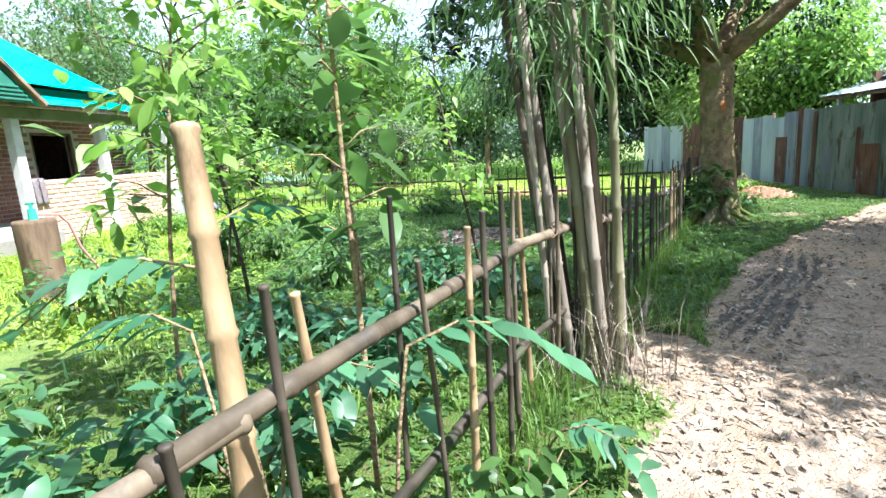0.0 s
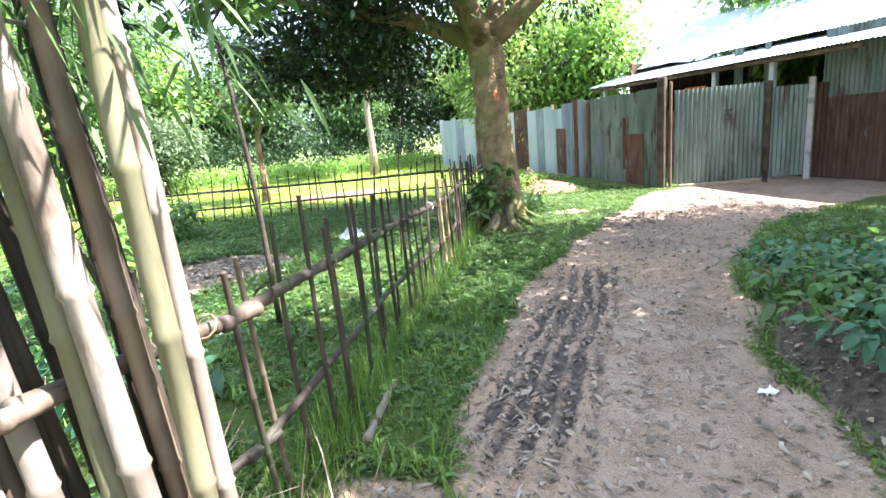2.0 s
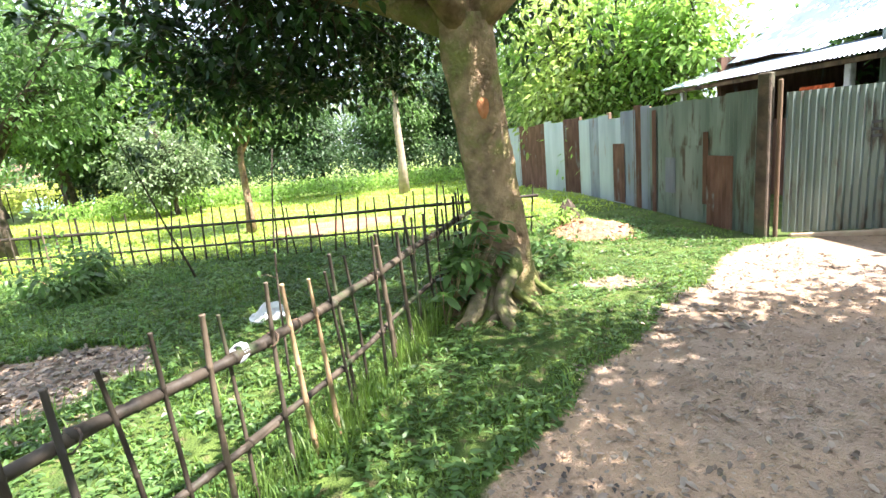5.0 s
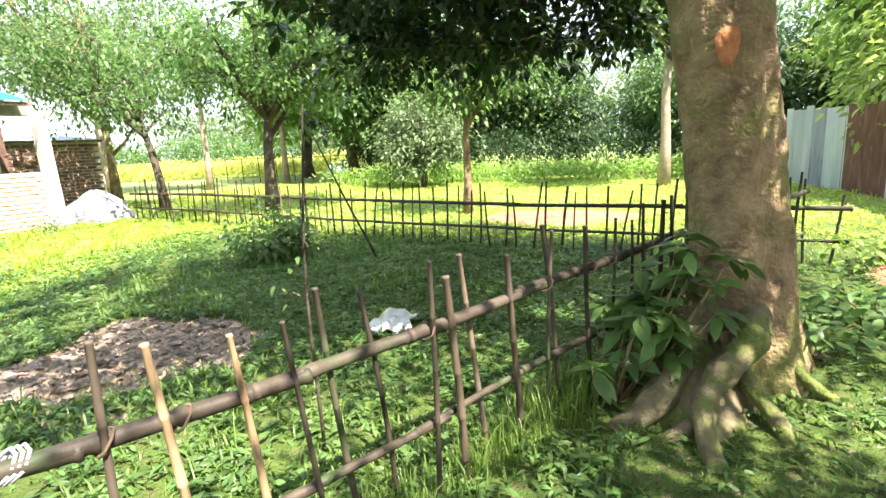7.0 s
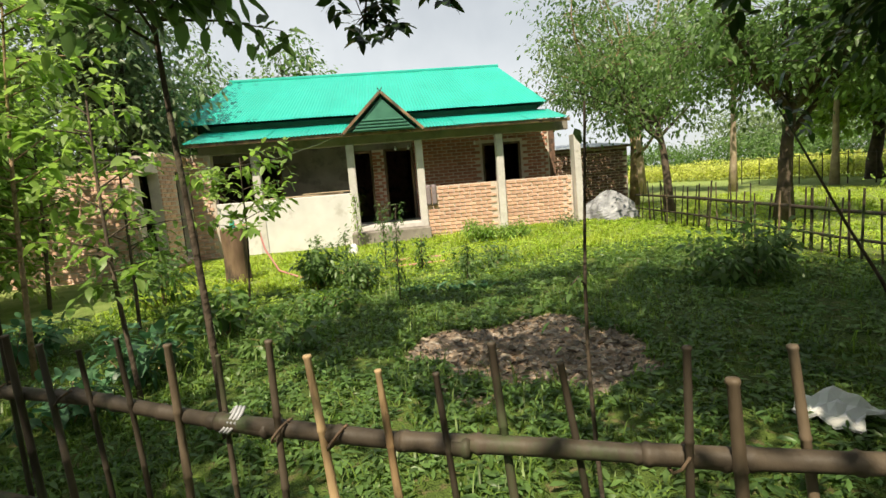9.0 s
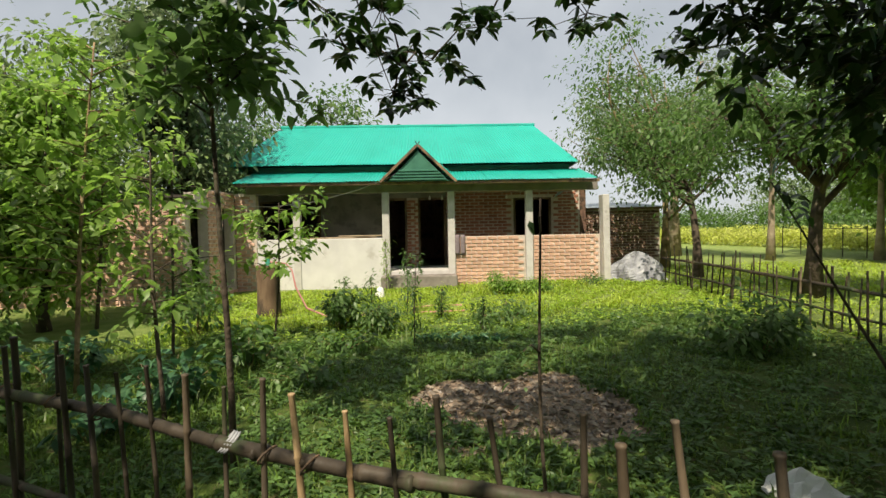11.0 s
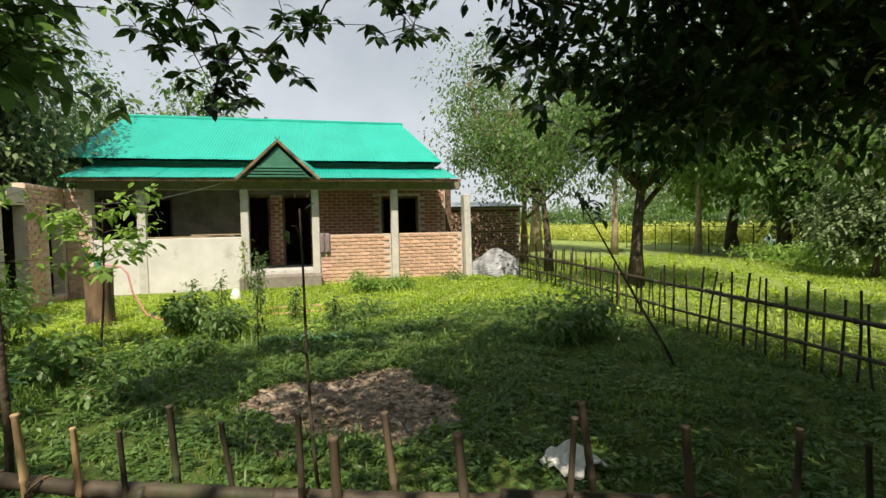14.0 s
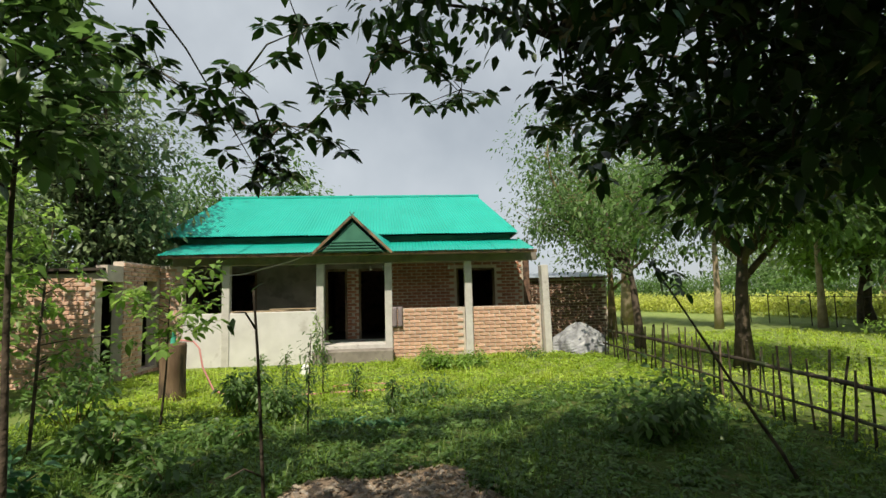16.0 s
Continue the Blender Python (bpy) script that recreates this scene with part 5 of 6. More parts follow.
def bamboo_clump():
    rnd, rng = random.Random(5), np.random.default_rng(5)
    t = thing("bamboo_clump", "clump of grey-tan bamboo culms tied to the fence, leafy above", "bamboo", Matrix.Translation(at(0.99, 3.06)))
    tips = []
    for dx, dy, tx, ty, r, h in ((-0.24, 0.04, -0.80, 0.30, 0.032, 4.4), (-0.17, 0.0, -0.62, 0.28, 0.037, 4.6), (-0.06, -0.04, -0.42, 0.22, 0.038, 4.4), (-0.03, 0.07, -0.36, 0.34, 0.030, 4.6),
                                 (0.02, -0.05, -0.26, 0.2, 0.040, 4.8), (0.06, 0.03, -0.08, 0.24, 0.030, 4.5), (0.10, -0.03, 0.0, 0.16, 0.034, 4.3), (0.15, 0.0, 0.02, 0.2, 0.030, 4.0), (-0.1, 0.14, -0.55, 0.5, 0.026, 4.3), (0.05, 0.13, -0.2, 0.45, 0.026, 4.2),
                                 (-0.14, 0.10, -0.66, 0.42, 0.022, 4.1), (-0.02, 0.17, -0.34, 0.55, 0.024, 4.4), (0.10, 0.10, -0.06, 0.40, 0.022, 4.0), (-0.20, 0.12, -0.52, 0.30, 0.020, 3.9), (-0.30, 0.02, -0.60, 0.1, 0.024, 4.2)):
        b = Build()
        p, q = Vector((dx, dy, -0.1)), Vector((tx * 0.95 - 0.03, ty, h))
        culm(b, p, q, r * 0.9, r * 0.64, 11, 9, 0.04, rnd)
        # Rear culms are coloured dark for the clump's own shade.
        part("culm", b, M_BAMBOO_DARK if dy > 0.09 else M_BAMBOO_PALE if rnd.random() < 0.5 else M_BAMBOO_GREEN if rnd.random() < 0.5 else M_BAMBOO, t, smooth=True)
        tips += [p.lerp(q, rnd.uniform(0.46, 0.98)) + Vector((rnd.gauss(0, 0.28), rnd.gauss(0, 0.28), rnd.gauss(0, 0.1))) for _ in range(16)]
    tw = Build()
    for q in tips[::2]:
        s = Vector((q.x * 0.35, 0.15 + q.y * 0.3, q.z + 0.1))
        tw.tube([s, s.lerp(q, 0.5) + Vector((0, 0, 0.05)), q], [0.006, 0.004, 0.002], 4)
    tagged(part("twig_mass", tw, M_BAMBOO_PALE, t, smooth=True), kind="stuff")
    v, f = crown_leaves(tips, 15, 0.28, 0.14, 0.11, rng, 0.5, 0.8, 0.5)
    part("foliage", np_mesh("foliage", v, f, M_BAMBOO_LEAF), None, t, "narrow drooping bamboo leaves")
    n = 220
    a = rng.uniform(0, 2 * np.pi, n)
    r = np.abs(rng.normal(0, 0.26, n))
    pos = np.stack([r * np.cos(a), r * np.sin(a), rng.uniform(0, 0.1, n)], 1)
    v, f = blades(pos, rng.uniform(0.12, 0.75, n), 0.006, rng.uniform(0.2, 0.8, n))
    tagged(part("dry_straw", np_mesh("dry_straw", v, f, M_DRY), None, t, "dry brown shoots and sheaths round the foot"), kind="stuff")


bamboo_clump()

# ---- saplings and shrubs ----


def sapling(name, base, top, r, leaf, ratio, count, lm, label, seed, start=0.3, reach=0.12, bend=0.06, bark=None, branches=5, blen=0.35, category="sapling"):
    """A thin stem with side twigs and alternate leaves."""
    rnd, rng = random.Random(seed), np.random.default_rng(seed)
    t = thing(name, label, category, Matrix.Translation(base))
    q = Vector(top) - Vector(base)
    path = []
    for i in range(9):
        k = i / 8
        path.append(q * k + Vector((math.sin(k * 4 + seed), math.cos(k * 3.3 + seed), 0)) * bend * k)
    b = Build()
    b.tube([path[0] - Vector((0, 0, 0.06))] + path[1:], [r * (1 - 0.75 * i / 8) + 0.002 for i in range(9)], 7)
    part("stem", b, bark or M_BARK_DARK, t, smooth=True)
    pos, aim = [], []
    tw = Build()
    for k in range(branches):
        s = start + (0.98 - start) * (k + rnd.random()) / branches
        i = min(7, int(s * 8))
        p = path[i].lerp(path[i + 1], s * 8 - i)
        a = rnd.uniform(0, 2 * math.pi)
        d = Vector((math.cos(a), math.sin(a), rnd.uniform(-0.05, 0.55)))
        e = p + d * blen * rnd.uniform(0.6, 1.3) * (1.2 - 0.6 * s)
        tw.tube([p, p.lerp(e, 0.5) + Vector((0, 0, 0.03)), e], [r * 0.35 + 0.001, r * 0.25 + 0.001, 0.0015], 5)
        for j in range(max(2, count // max(1, branches))):
            u = rnd.uniform(0.25, 1.05)
            pos.append(p.lerp(e, u) + Vector((rnd.gauss(0, 0.05), rnd.gauss(0, 0.05), rnd.gauss(0, 0.05))))
            w = Vector((rnd.gauss(0, 1), rnd.gauss(0, 1), rnd.gauss(-0.25, 0.6))) + d * 0.5
            aim.append(w)
    if branches:
        tagged(part("twig_mass", tw, bark or M_BARK_DARK, t, smooth=True), kind="stuff")
    if pos:
        ln = leaf * rng.uniform(0.65, 1.2, len(pos))
        v, f = (broad_leaves if leaf >= 0.13 else leaves)(np.array(pos, float), np.array(aim, float), ln, ln * ratio, 0.3)
        part("foliage", np_mesh("foliage", v, f, lm), None, t)
    return t


# slender yard saplings
sapling("sapling", at(1.35, 6.22), (1.2, 6.2, 4.0), 0.024, 0.15, 0.5, 1150, M_LEAF, "slim dark-stemmed sapling with broad leaves behind the fence", 1, 0.62, branches=44, blen=0.85, bend=0.12)
sapling("sapling", at(0.45, 5.5), (0.05, 5.3, 2.5), 0.02, 0.12, 0.5, 260, M_LEAF_LIGHT, "leaning sapling with bright young leaves", 2, 0.35, branches=16, blen=0.5)
sapling("sapling", at(2.95, 7.9), (3.08, 7.75, 1.8), 0.009, 0.05, 0.5, 10, M_LEAF, "bare dry stick-like sapling behind the fence", 3, 0.45, branches=3, blen=0.16, bend=0.04)
sapling("sapling", at(1.35, 12.0), (1.12, 10.75, 2.05), 0.016, 0.1, 0.45, 28, M_LEAF_DARK, "leaning bare stem with a tuft of leaves", 4, 0.85, branches=4, blen=0.22, bend=0.03)
sapling("sapling", at(-2.6, 6.0), (-2.4, 6.2, 2.1), 0.015, 0.13, 0.5, 420, M_LEAF_LIGHT, "young light-green sapling near the brick wing", 6, 0.5, branches=16, blen=0.8)
sapling("sapling", at(-1.9, 4.85), (-2.2, 4.9, 2.9), 0.02, 0.12, 0.5, 420, M_LEAF_LIGHT, "bushy bright-green sapling in the fenced yard", 7, 0.25, branches=22, blen=0.7)
sapling("sapling", at(-0.7, 4.3), (-0.9, 4.5, 3.7), 0.025, 0.13, 0.55, 1000, M_LEAF_LIGHT, "leafy sapling inside the fence", 8, 0.3, branches=34, blen=0.9, bark=M_BARK)
sapling("sapling", at(-0.36, 2.05), (-0.36, 2.0, 2.7), 0.014, 0.2, 0.42, 70, M_LEAF, "tall sapling with long drooping leaves by the fence", 9, 0.42, branches=12, blen=0.28, bend=0.02, bark=M_BARK)
sapling("sapling", at(-1.5, 2.6), (-1.3, 2.8, 2.9), 0.012, 0.13, 0.5, 380, M_LEAF_LIGHT, "bright-leaved sapling inside the fence", 10, 0.45, branches=26, blen=0.65, bark=M_BARK)
sapling("sapling", at(-4.2, 3.0), (-4.4, 3.2, 3.4), 0.03, 0.13, 0.45, 560, M_LEAF_LIGHT, "leafy sapling beside the brick wing", 12, 0.25, branches=26, blen=1.0)

# thicket beside the brick wing
tree("thicket_tree", at(-4.3, 2.2), [(0.05, 0, 0.4), (0.0, 0.1, 0.9), (0.1, 0, 1.4)], 0.09, (0, 0, 2.5), (1.4, 1.3, 2.3), 300, 34, 0.13, "dense bright-leaved young tree beside the brick wing", seed=71, limbs=14, leafm=M_LEAF_LIGHT, spread=0.4, lower=-0.95)
tree("thicket_tree", at(-3.0, 1.3), [(0.05, 0, 0.4), (0.0, 0.1, 0.9), (0.1, 0, 1.4)], 0.09, (0, 0, 2.3), (1.3, 1.2, 2.1), 280, 34, 0.13, "dense bright-leaved young tree in the yard's corner", seed=72, limbs=14, leafm=M_LEAF_LIGHT, spread=0.4, lower=-0.95)
tree("thicket_tree", at(-7.6, 0.6), [(0.05, 0, 0.6), (0.0, 0.1, 1.3), (0.1, 0, 2.0)], 0.14, (0, 0, 3.8), (2.4, 2.0, 3.0), 420, 34, 0.15, "tall grey-green tree beside the brick wing", seed=73, limbs=14, leafm=M_LEAF_GREY, spread=0.5, lower=-0.9)
tree("thicket_tree", at(-9.5, 3.0), [(0.05, 0, 0.6), (0.0, 0.1, 1.3), (0.1, 0, 2.6)], 0.16, (0, 0, 5.2), (2.8, 2.4, 2.8), 420, 34, 0.16, "tall grey-green tree behind the brick wing", seed=74, limbs=14, leafm=M_LEAF_GREY, spread=0.5, lower=-0.9)

# leafy shrubs and weeds, each a plant of its own
SHRUBS = [(-0.13, 11.85, 0.72, 0.66, M_LEAF, 0.11, 800, "low dark-leaved shrub beside the field fence"),
          (-5.6, 10.4, 0.52, 0.40, M_LEAF_LIGHT, 0.07, 1300, "rounded feathery shrub before the brick parapet"), (-5.4, 11.15, 0.44, 0.36, M_LEAF_LIGHT, 0.07, 1000, "rounded feathery shrub before the brick parapet"),
          (-6.45, 12.9, 0.3, 0.55, M_LEAF, 0.07, 300, "low leafy weeds at the wall's foot"),
          (-3.0, 6.95, 0.8, 0.36, M_LEAF, 0.09, 900, "dark bushy shrub in the yard"), (-2.5, 7.55, 0.55, 0.45, M_LEAF, 0.08, 700, "bushy weeds in the yard"), (-2.9, 9.6, 0.42, 0.55, M_LEAF, 0.08, 620, "bushy weeds in the yard"),
          (-1.75, 6.9, 0.32, 0.5, M_WEED, 0.09, 300, "low broad-leaved weeds in the yard"),
          (-0.1, 5.3, 0.62, 0.45, M_LEAF_BLUE, 0.15, 200, "broad-leaved shrub inside the fence"), (0.55, 5.0, 0.42, 0.38, M_LEAF_BLUE, 0.13, 160, "broad-leaved shrub inside the fence"),
          (-1.2, 5.9, 0.55, 0.5, M_WEED, 0.13, 260, "broad-leaved shrub inside the fence"), (-0.45, 3.3, 0.62, 0.45, M_LEAF_BLUE, 0.15, 220, "broad-leaved shrub inside the fence"),
          (-1.2, 3.9, 0.5, 0.5, M_LEAF_BLUE, 0.14, 220, "broad-leaved shrub inside the fence"), (-1.0, 2.2, 0.75, 0.45, M_LEAF_BLUE, 0.14, 240, "blue-green broad-leaved shrub at the fence"),
          (-1.75, 1.5, 0.8, 0.5, M_LEAF_BLUE, 0.13, 260, "blue-green broad-leaved shrub at the fence"), (0.25, 1.75, 0.34, 0.3, M_WEED, 0.13, 90, "broad-leaved weed on the lane's edge"),
          (0.35, 4.1, 0.35, 0.35, M_WEED, 0.12, 150, "broad-leaved shrub inside the fence"), (-2.6, 2.3, 0.8, 0.7, M_WEED, 0.12, 320, "tangled shrub inside the fence"),
          (-0.55, 6.6, 0.3, 0.5, M_WEED, 0.10, 240, "low broad-leaved weeds in the yard"), (-3.2, 4.8, 0.8, 0.8, M_WEED, 0.11, 420, "tangled shrub inside the fence"), (-5.2, 4.0, 1.0, 0.8, M_WEED, 0.11, 480, "tangled shrub before the brick wing"),
          (4.5, 3.5, 0.26, 0.42, M_WEED, 0.10, 260, "leafy weeds on the lane's verge"), (5.3, 3.9, 0.3, 0.5, M_LEAF_BLUE, 0.11, 300, "leafy weeds on the lane's verge"), (4.7, 2.8, 0.32, 0.5, M_WEED, 0.10, 300, "leafy weeds on the lane's verge"),
          (6.1, 4.3, 0.3, 0.55, M_WEED, 0.11, 300, "leafy weeds on the lane's verge"), (7.1, 4.8, 0.35, 0.6, M_WEED, 0.11, 300, "leafy weeds on the lane's verge"), (5.7, 3.0, 0.5, 0.7, M_LEAF_BLUE, 0.12, 340, "leafy weeds on the lane's verge"),
          (4.2, 3.05, 0.34, 0.4, M_LEAF_BLUE, 0.10, 300, "leafy weeds on top of the lane's bank"), (4.75, 3.95, 0.34, 0.42, M_WEED, 0.09, 340, "leafy weeds on top of the lane's bank"), (5.35, 4.55, 0.3, 0.4, M_LEAF_BLUE, 0.11, 280, "leafy weeds on top of the lane's bank"),
          (3.75, 2.3, 0.34, 0.4, M_WEED, 0.10, 280, "leafy weeds on top of the lane's bank"), (6.0, 5.05, 0.26, 0.4, M_WEED, 0.09, 260, "leafy weeds on top of the lane's bank"),
          (6.95, 11.9, 0.5, 0.45, M_LEAF_LIGHT, 0.10, 260, "bright leafy plant on the rubble mound"), (6.3, 10.3, 0.35, 0.45, M_WEED, 0.11, 200, "weeds by the tree's foot"),
          (5.65, 9.75, 0.4, 0.35, M_WEED, 0.13, 130, "weeds by the tree's foot")]
for i, (x, y, h, w, lm, leaf, count, label) in enumerate(SHRUBS):
    rnd, rng = random.Random(100 + i), np.random.default_rng(100 + i)
    t = thing("shrub", label, "shrub", Matrix.Translation(at(x, y)))
    st, tips = Build(), []
    for k in range(9):
        a, rr = rnd.uniform(0, 2 * math.pi), w * math.sqrt(rnd.random())
        q = Vector((rr * math.cos(a), rr * math.sin(a), h * rnd.uniform(0.55, 1.0) * (1 - 0.35 * rr / w)))
        st.tube([(0.15 * q.x, 0.15 * q.y, -0.04), (0.6 * q.x, 0.6 * q.y, q.z * 0.6), q], [0.007, 0.005, 0.002], 5)
        tips += [q, Vector((0.6 * q.x, 0.6 * q.y, q.z * 0.62)), Vector((0.8 * q.x, 0.8 * q.y, q.z * 0.8))]
    tagged(part("woody_stem", st, M_BARK, t, smooth=True), kind="stuff")
    v, f = crown_leaves(tips, max(4, count // 27), 0.16 * max(0.7, w / 0.5), leaf, 0.48, rng, 0.3, fine=leaf >= 0.1)
    v[:, 2] = np.maximum(v[:, 2], 0.01)
    part("foliage", np_mesh("foliage", v, f, lm), None, t)

# tall weeds with narrow leaves, and the row of strap-leaved plants
for i, (x, y, h, lm) in enumerate(((-7.15, 8.0, 1.25, M_LEAF_LIGHT), (-3.9, 8.1, 1.15, M_LEAF), (-4.4, 7.5, 0.7, M_LEAF), (-3.3, 8.6, 0.55, M_LEAF), (-1.55, 7.9, 1.25, M_LEAF), (-5.0, 7.0, 0.6, M_LEAF), (-2.2, 9.0, 0.5, M_LEAF))):
    sapling("tall_weed", at(x, y), at(x + 0.03, y + 0.02, h), 0.008, 0.1, 0.28, 170, lm, "upright leafy weed in the yard grass", 200 + i, 0.15, branches=26, blen=0.07, bend=0.02, category="weed")
for i in range(9):
    rng = np.random.default_rng(300 + i)
    x, y = -1.95 + 0.05 * i + rng.uniform(-0.1, 0.1), 8.1 + 0.12 * i
    n = 9
    a = rng.uniform(0, 2 * np.pi, n)
    v, f = leaves(np.zeros((n, 3)), np.stack([np.cos(a) * 0.6, np.sin(a) * 0.6, np.full(n, 1.0)], 1), rng.uniform(0.2, 0.34, n), 0.035, 0.5)
    tagged(new("strap_leaf_plant", np_mesh("strap_leaf_plant", v, f, M_LEAF_BLUE)), "small strap-leaved plant in a planted row", "plant", "row of strap-leaved plants").location = at(x, y)

# creeping plant on the big tree's roots
vine = thing("creeper", "broad-leaved creeper over the tree's mossy roots", "creeper", Matrix.Translation((4.32, 8.6, 0.0)))
rng = np.random.default_rng(9)
vt = []
st = Build()
for k in range(44):
    u = rng.uniform(0, 1)
    q = Vector((0.08 + 0.42 * u + rng.normal(0, 0.13), 0.05 + 0.3 * u + rng.normal(0, 0.12), 0.25 + 0.62 * u + rng.normal(0, 0.1)))
    vt.append(q)
    st.tube([(0.3 * u, 0.25 * u, 0.02), (q.x * 0.7, q.y * 0.7, q.z * 0.6), q], [0.008, 0.006, 0.003], 5)
tagged(part("woody_stem", st, M_BARK, vine, smooth=True), kind="stuff")
v, f = rosettes(vt, 7, 0.17, 0.42, rng)
part("foliage", np_mesh("foliage", v, f, M_WEED), None, vine)

# pinnate sprays arching over the fence
for i, (x, y, z, a, ln) in enumerate(((-0.13, 1.45, 0.99, 14, 0.5), (-0.75, 1.55, 1.25, 200, 0.5), (-0.9, 1.7, 1.0, 160, 0.5), (-0.6, 1.75, 0.8, 350, 0.5), (-0.85, 1.9, 1.35, 60, 0.55), (0.5, 2.15, 0.25, 330, 0.35))):
    rng = np.random.default_rng(400 + i)
    t = thing("leafy_shoot", "arching shoot with paired oval leaves by the fence", "shoot", Matrix.Translation((x, y, 0)))
    d = Vector((math.cos(radians(a)), math.sin(radians(a)), 0))
    pts = [Vector((-0.12 * d.x, -0.12 * d.y, 0)), Vector((-0.05 * d.x, -0.05 * d.y, z * 0.7)), Vector((0, 0, z))] + [d * ln * k + Vector((0, 0, z + 0.08 * math.sin(k * 3) - 0.12 * k * k)) for k in (0.33, 0.66, 1.0)]
    b = Build()
    b.tube(pts, [0.008, 0.007, 0.006, 0.005, 0.004, 0.002], 6)
    part("stem", b, M_BARK, t, smooth=True)
    pos, aim = [], []
    s = Vector((-d.y, d.x, 0))
    for k in range(1, 9):
        p = pts[2].lerp(pts[3], k / 3) if k <= 3 else pts[3].lerp(pts[4], (k - 3) / 3) if k <= 6 else pts[4].lerp(pts[5], (k - 6) / 2)
        for sg in (-1, 1):
            pos.append(p)
            aim.append(s * sg + d * 0.55 + Vector((0, 0, rng.uniform(-0.25, 0.15))))
    v, f = broad_leaves(np.array(pos, float), np.array(aim, float), rng.uniform(0.12, 0.17, len(pos)), 0.062, 0.3)
    part("foliage", np_mesh("foliage", v, f, M_LEAF_BLUE), None, t)

# big cut fence stake near the start
b = Build()
culm(b, at(-0.52, 1.12, -0.1), (-0.69, 1.44, 1.66), 0.043, 0.036, 6, 10, 0.01)
stake = thing("bamboo_stake", "thick tan bamboo stake with a cut top", "stake")
part("culm", b, M_BAMBOO_TAN, stake, smooth=True)
b = Build()
b.tube([(-0.69, 1.44, 1.655), (-0.691, 1.442, 1.675), (-0.692, 1.444, 1.68)], [0.037, 0.034, 0.02], 10)
part("cut_end", b, M_CUT, stake, "orange-brown split cut end")
# soil and moss banked over the roots
b = Build()
rings = []
for i in range(8):
    k = i / 7
    rings.append([(4.86 + (0.46 * (1 - k) ** 0.7 + 0.05) * (1 + 0.12 * math.sin(3 * a + k)) * math.cos(a) - 0.1 * (1 - k), 8.98 + (0.42 * (1 - k) ** 0.7 + 0.05) * (1 + 0.14 * math.sin(4 * a + 2 * k)) * math.sin(a) - 0.1 * (1 - k), 0.0 + 0.36 * k + 0.025 * math.sin(5 * a + 3 * k)) for a in (2 * math.pi * j / 20 for j in range(20))])
b.face_grid(rings)
solid("root_bank", b, M_MOSS, "mossy bank of roots and soil at the tree's foot", "roots", smooth=True)
# plastic tie on the rail
b = Build()
tx, ty = 2.93, 6.53
for k in range(3):
    b.tube([at(tx + 0.034 * math.cos(a) + 0.008 * k, ty + 0.012 * k + 0.03 * math.sin(a), 0.83 + 0.036 * math.sin(a)) for a in np.linspace(0, 6.0, 8)], 0.006, 5)
solid("plastic_tie", b, M_TARP, "grubby pale plastic strip tied round the rail", "tie", smooth=True)

# ---- loose things in the yard ----


def lump(name, c, size, material, label, category, seed, rough=0.18, n=14, m=10, pointy=1.0):
    """A crumpled heap resting on the ground."""
    rings = []
    for i in range(m):
        k = i / (m - 1)
        ring = []
        for j in range(n):
            a = 2 * math.pi * j / n
            r = (1 - k ** 1.6 * 0.98) ** pointy
            w = 1 + rough * math.sin(3 * a + seed) * (1 - k) + rough * 0.8 * math.sin(5 * a + 4 * k + seed * 2) + rough * 0.5 * math.sin(11 * a + 9 * k)
            ring.append((c[0] + size[0] * r * w * math.cos(a), c[1] + size[1] * r * w * math.sin(a), c[2] - 0.04 + size[2] * k * (1 + 0.1 * math.sin(4 * a + seed))))
        rings.append(ring)
    b = Build()
    b.face_grid(rings)
    return solid(name, b, material, label, category)


gz = float(land(-6.9, 14.6))
lump("tarpaulin_mound", (-6.95, 14.5, gz), (0.72, 0.82, 0.72), M_TARP, "heap under a crumpled grey plastic sheet", "heap", 2.0, 0.14, 26, 12, 0.7)
# white sack: a folded, half-flat sheet
b = Build()
rings = []
for i in range(9):
    k = i / 8
    rings.append([(2.46 + 0.34 * k + 0.03 * math.sin(j * 1.7), 9.55 + (j - 4) * 0.04 + 0.08 * k, 0.07 + max(0.0, 0.19 * math.sin(min(1.0, 0.15 + k) * 2.4) * (1 - abs(j - 4) / 5.5)) + 0.02 * math.sin(i * 1.9 + j * 2.3)) for j in range(9)])
b.face_grid(rings, closed=False)
b.face_grid([[(x, y, z - 0.012) for x, y, z in r] for r in rings], closed=False)
solid("sack", b, M_BAG, "crumpled white woven sack lying in the grass", "sack")
# tree stump tap stand with hose
stump = thing("stump", "weathered round timber stump with a green tap on top", "stump", Matrix.Translation(at(-4.5, 5.68)))
b = Build()
rings = []
for z, r in ((-0.08, 0.22), (0.1, 0.2), (0.5, 0.19), (0.9, 0.2), (0.94, 0.19)):
    rings.append([((r + 0.012 * math.sin(4 * a) + 0.01 * math.sin(9 * a + z * 3)) * math.cos(a), (r + 0.012 * math.sin(4 * a)) * math.sin(a), z) for a in (2 * math.pi * j / 18 for j in range(18))])
b.face_grid(rings)
part("trunk_block", b, M_WOOD, stump, smooth=True)
b = Build()
b.tube([(0, 0, 0.92), (0, 0, 1.06)], [0.05, 0.04], 10)
b.tube([(0, 0, 1.05), (0, 0, 1.13)], [0.02, 0.02], 8)
b.tube([(-0.05, 0, 1.12), (0.05, 0, 1.12)], 0.014, 6)
part("tap", b, M_GREEN_PLASTIC, stump, "green plastic tap")
b = Build()
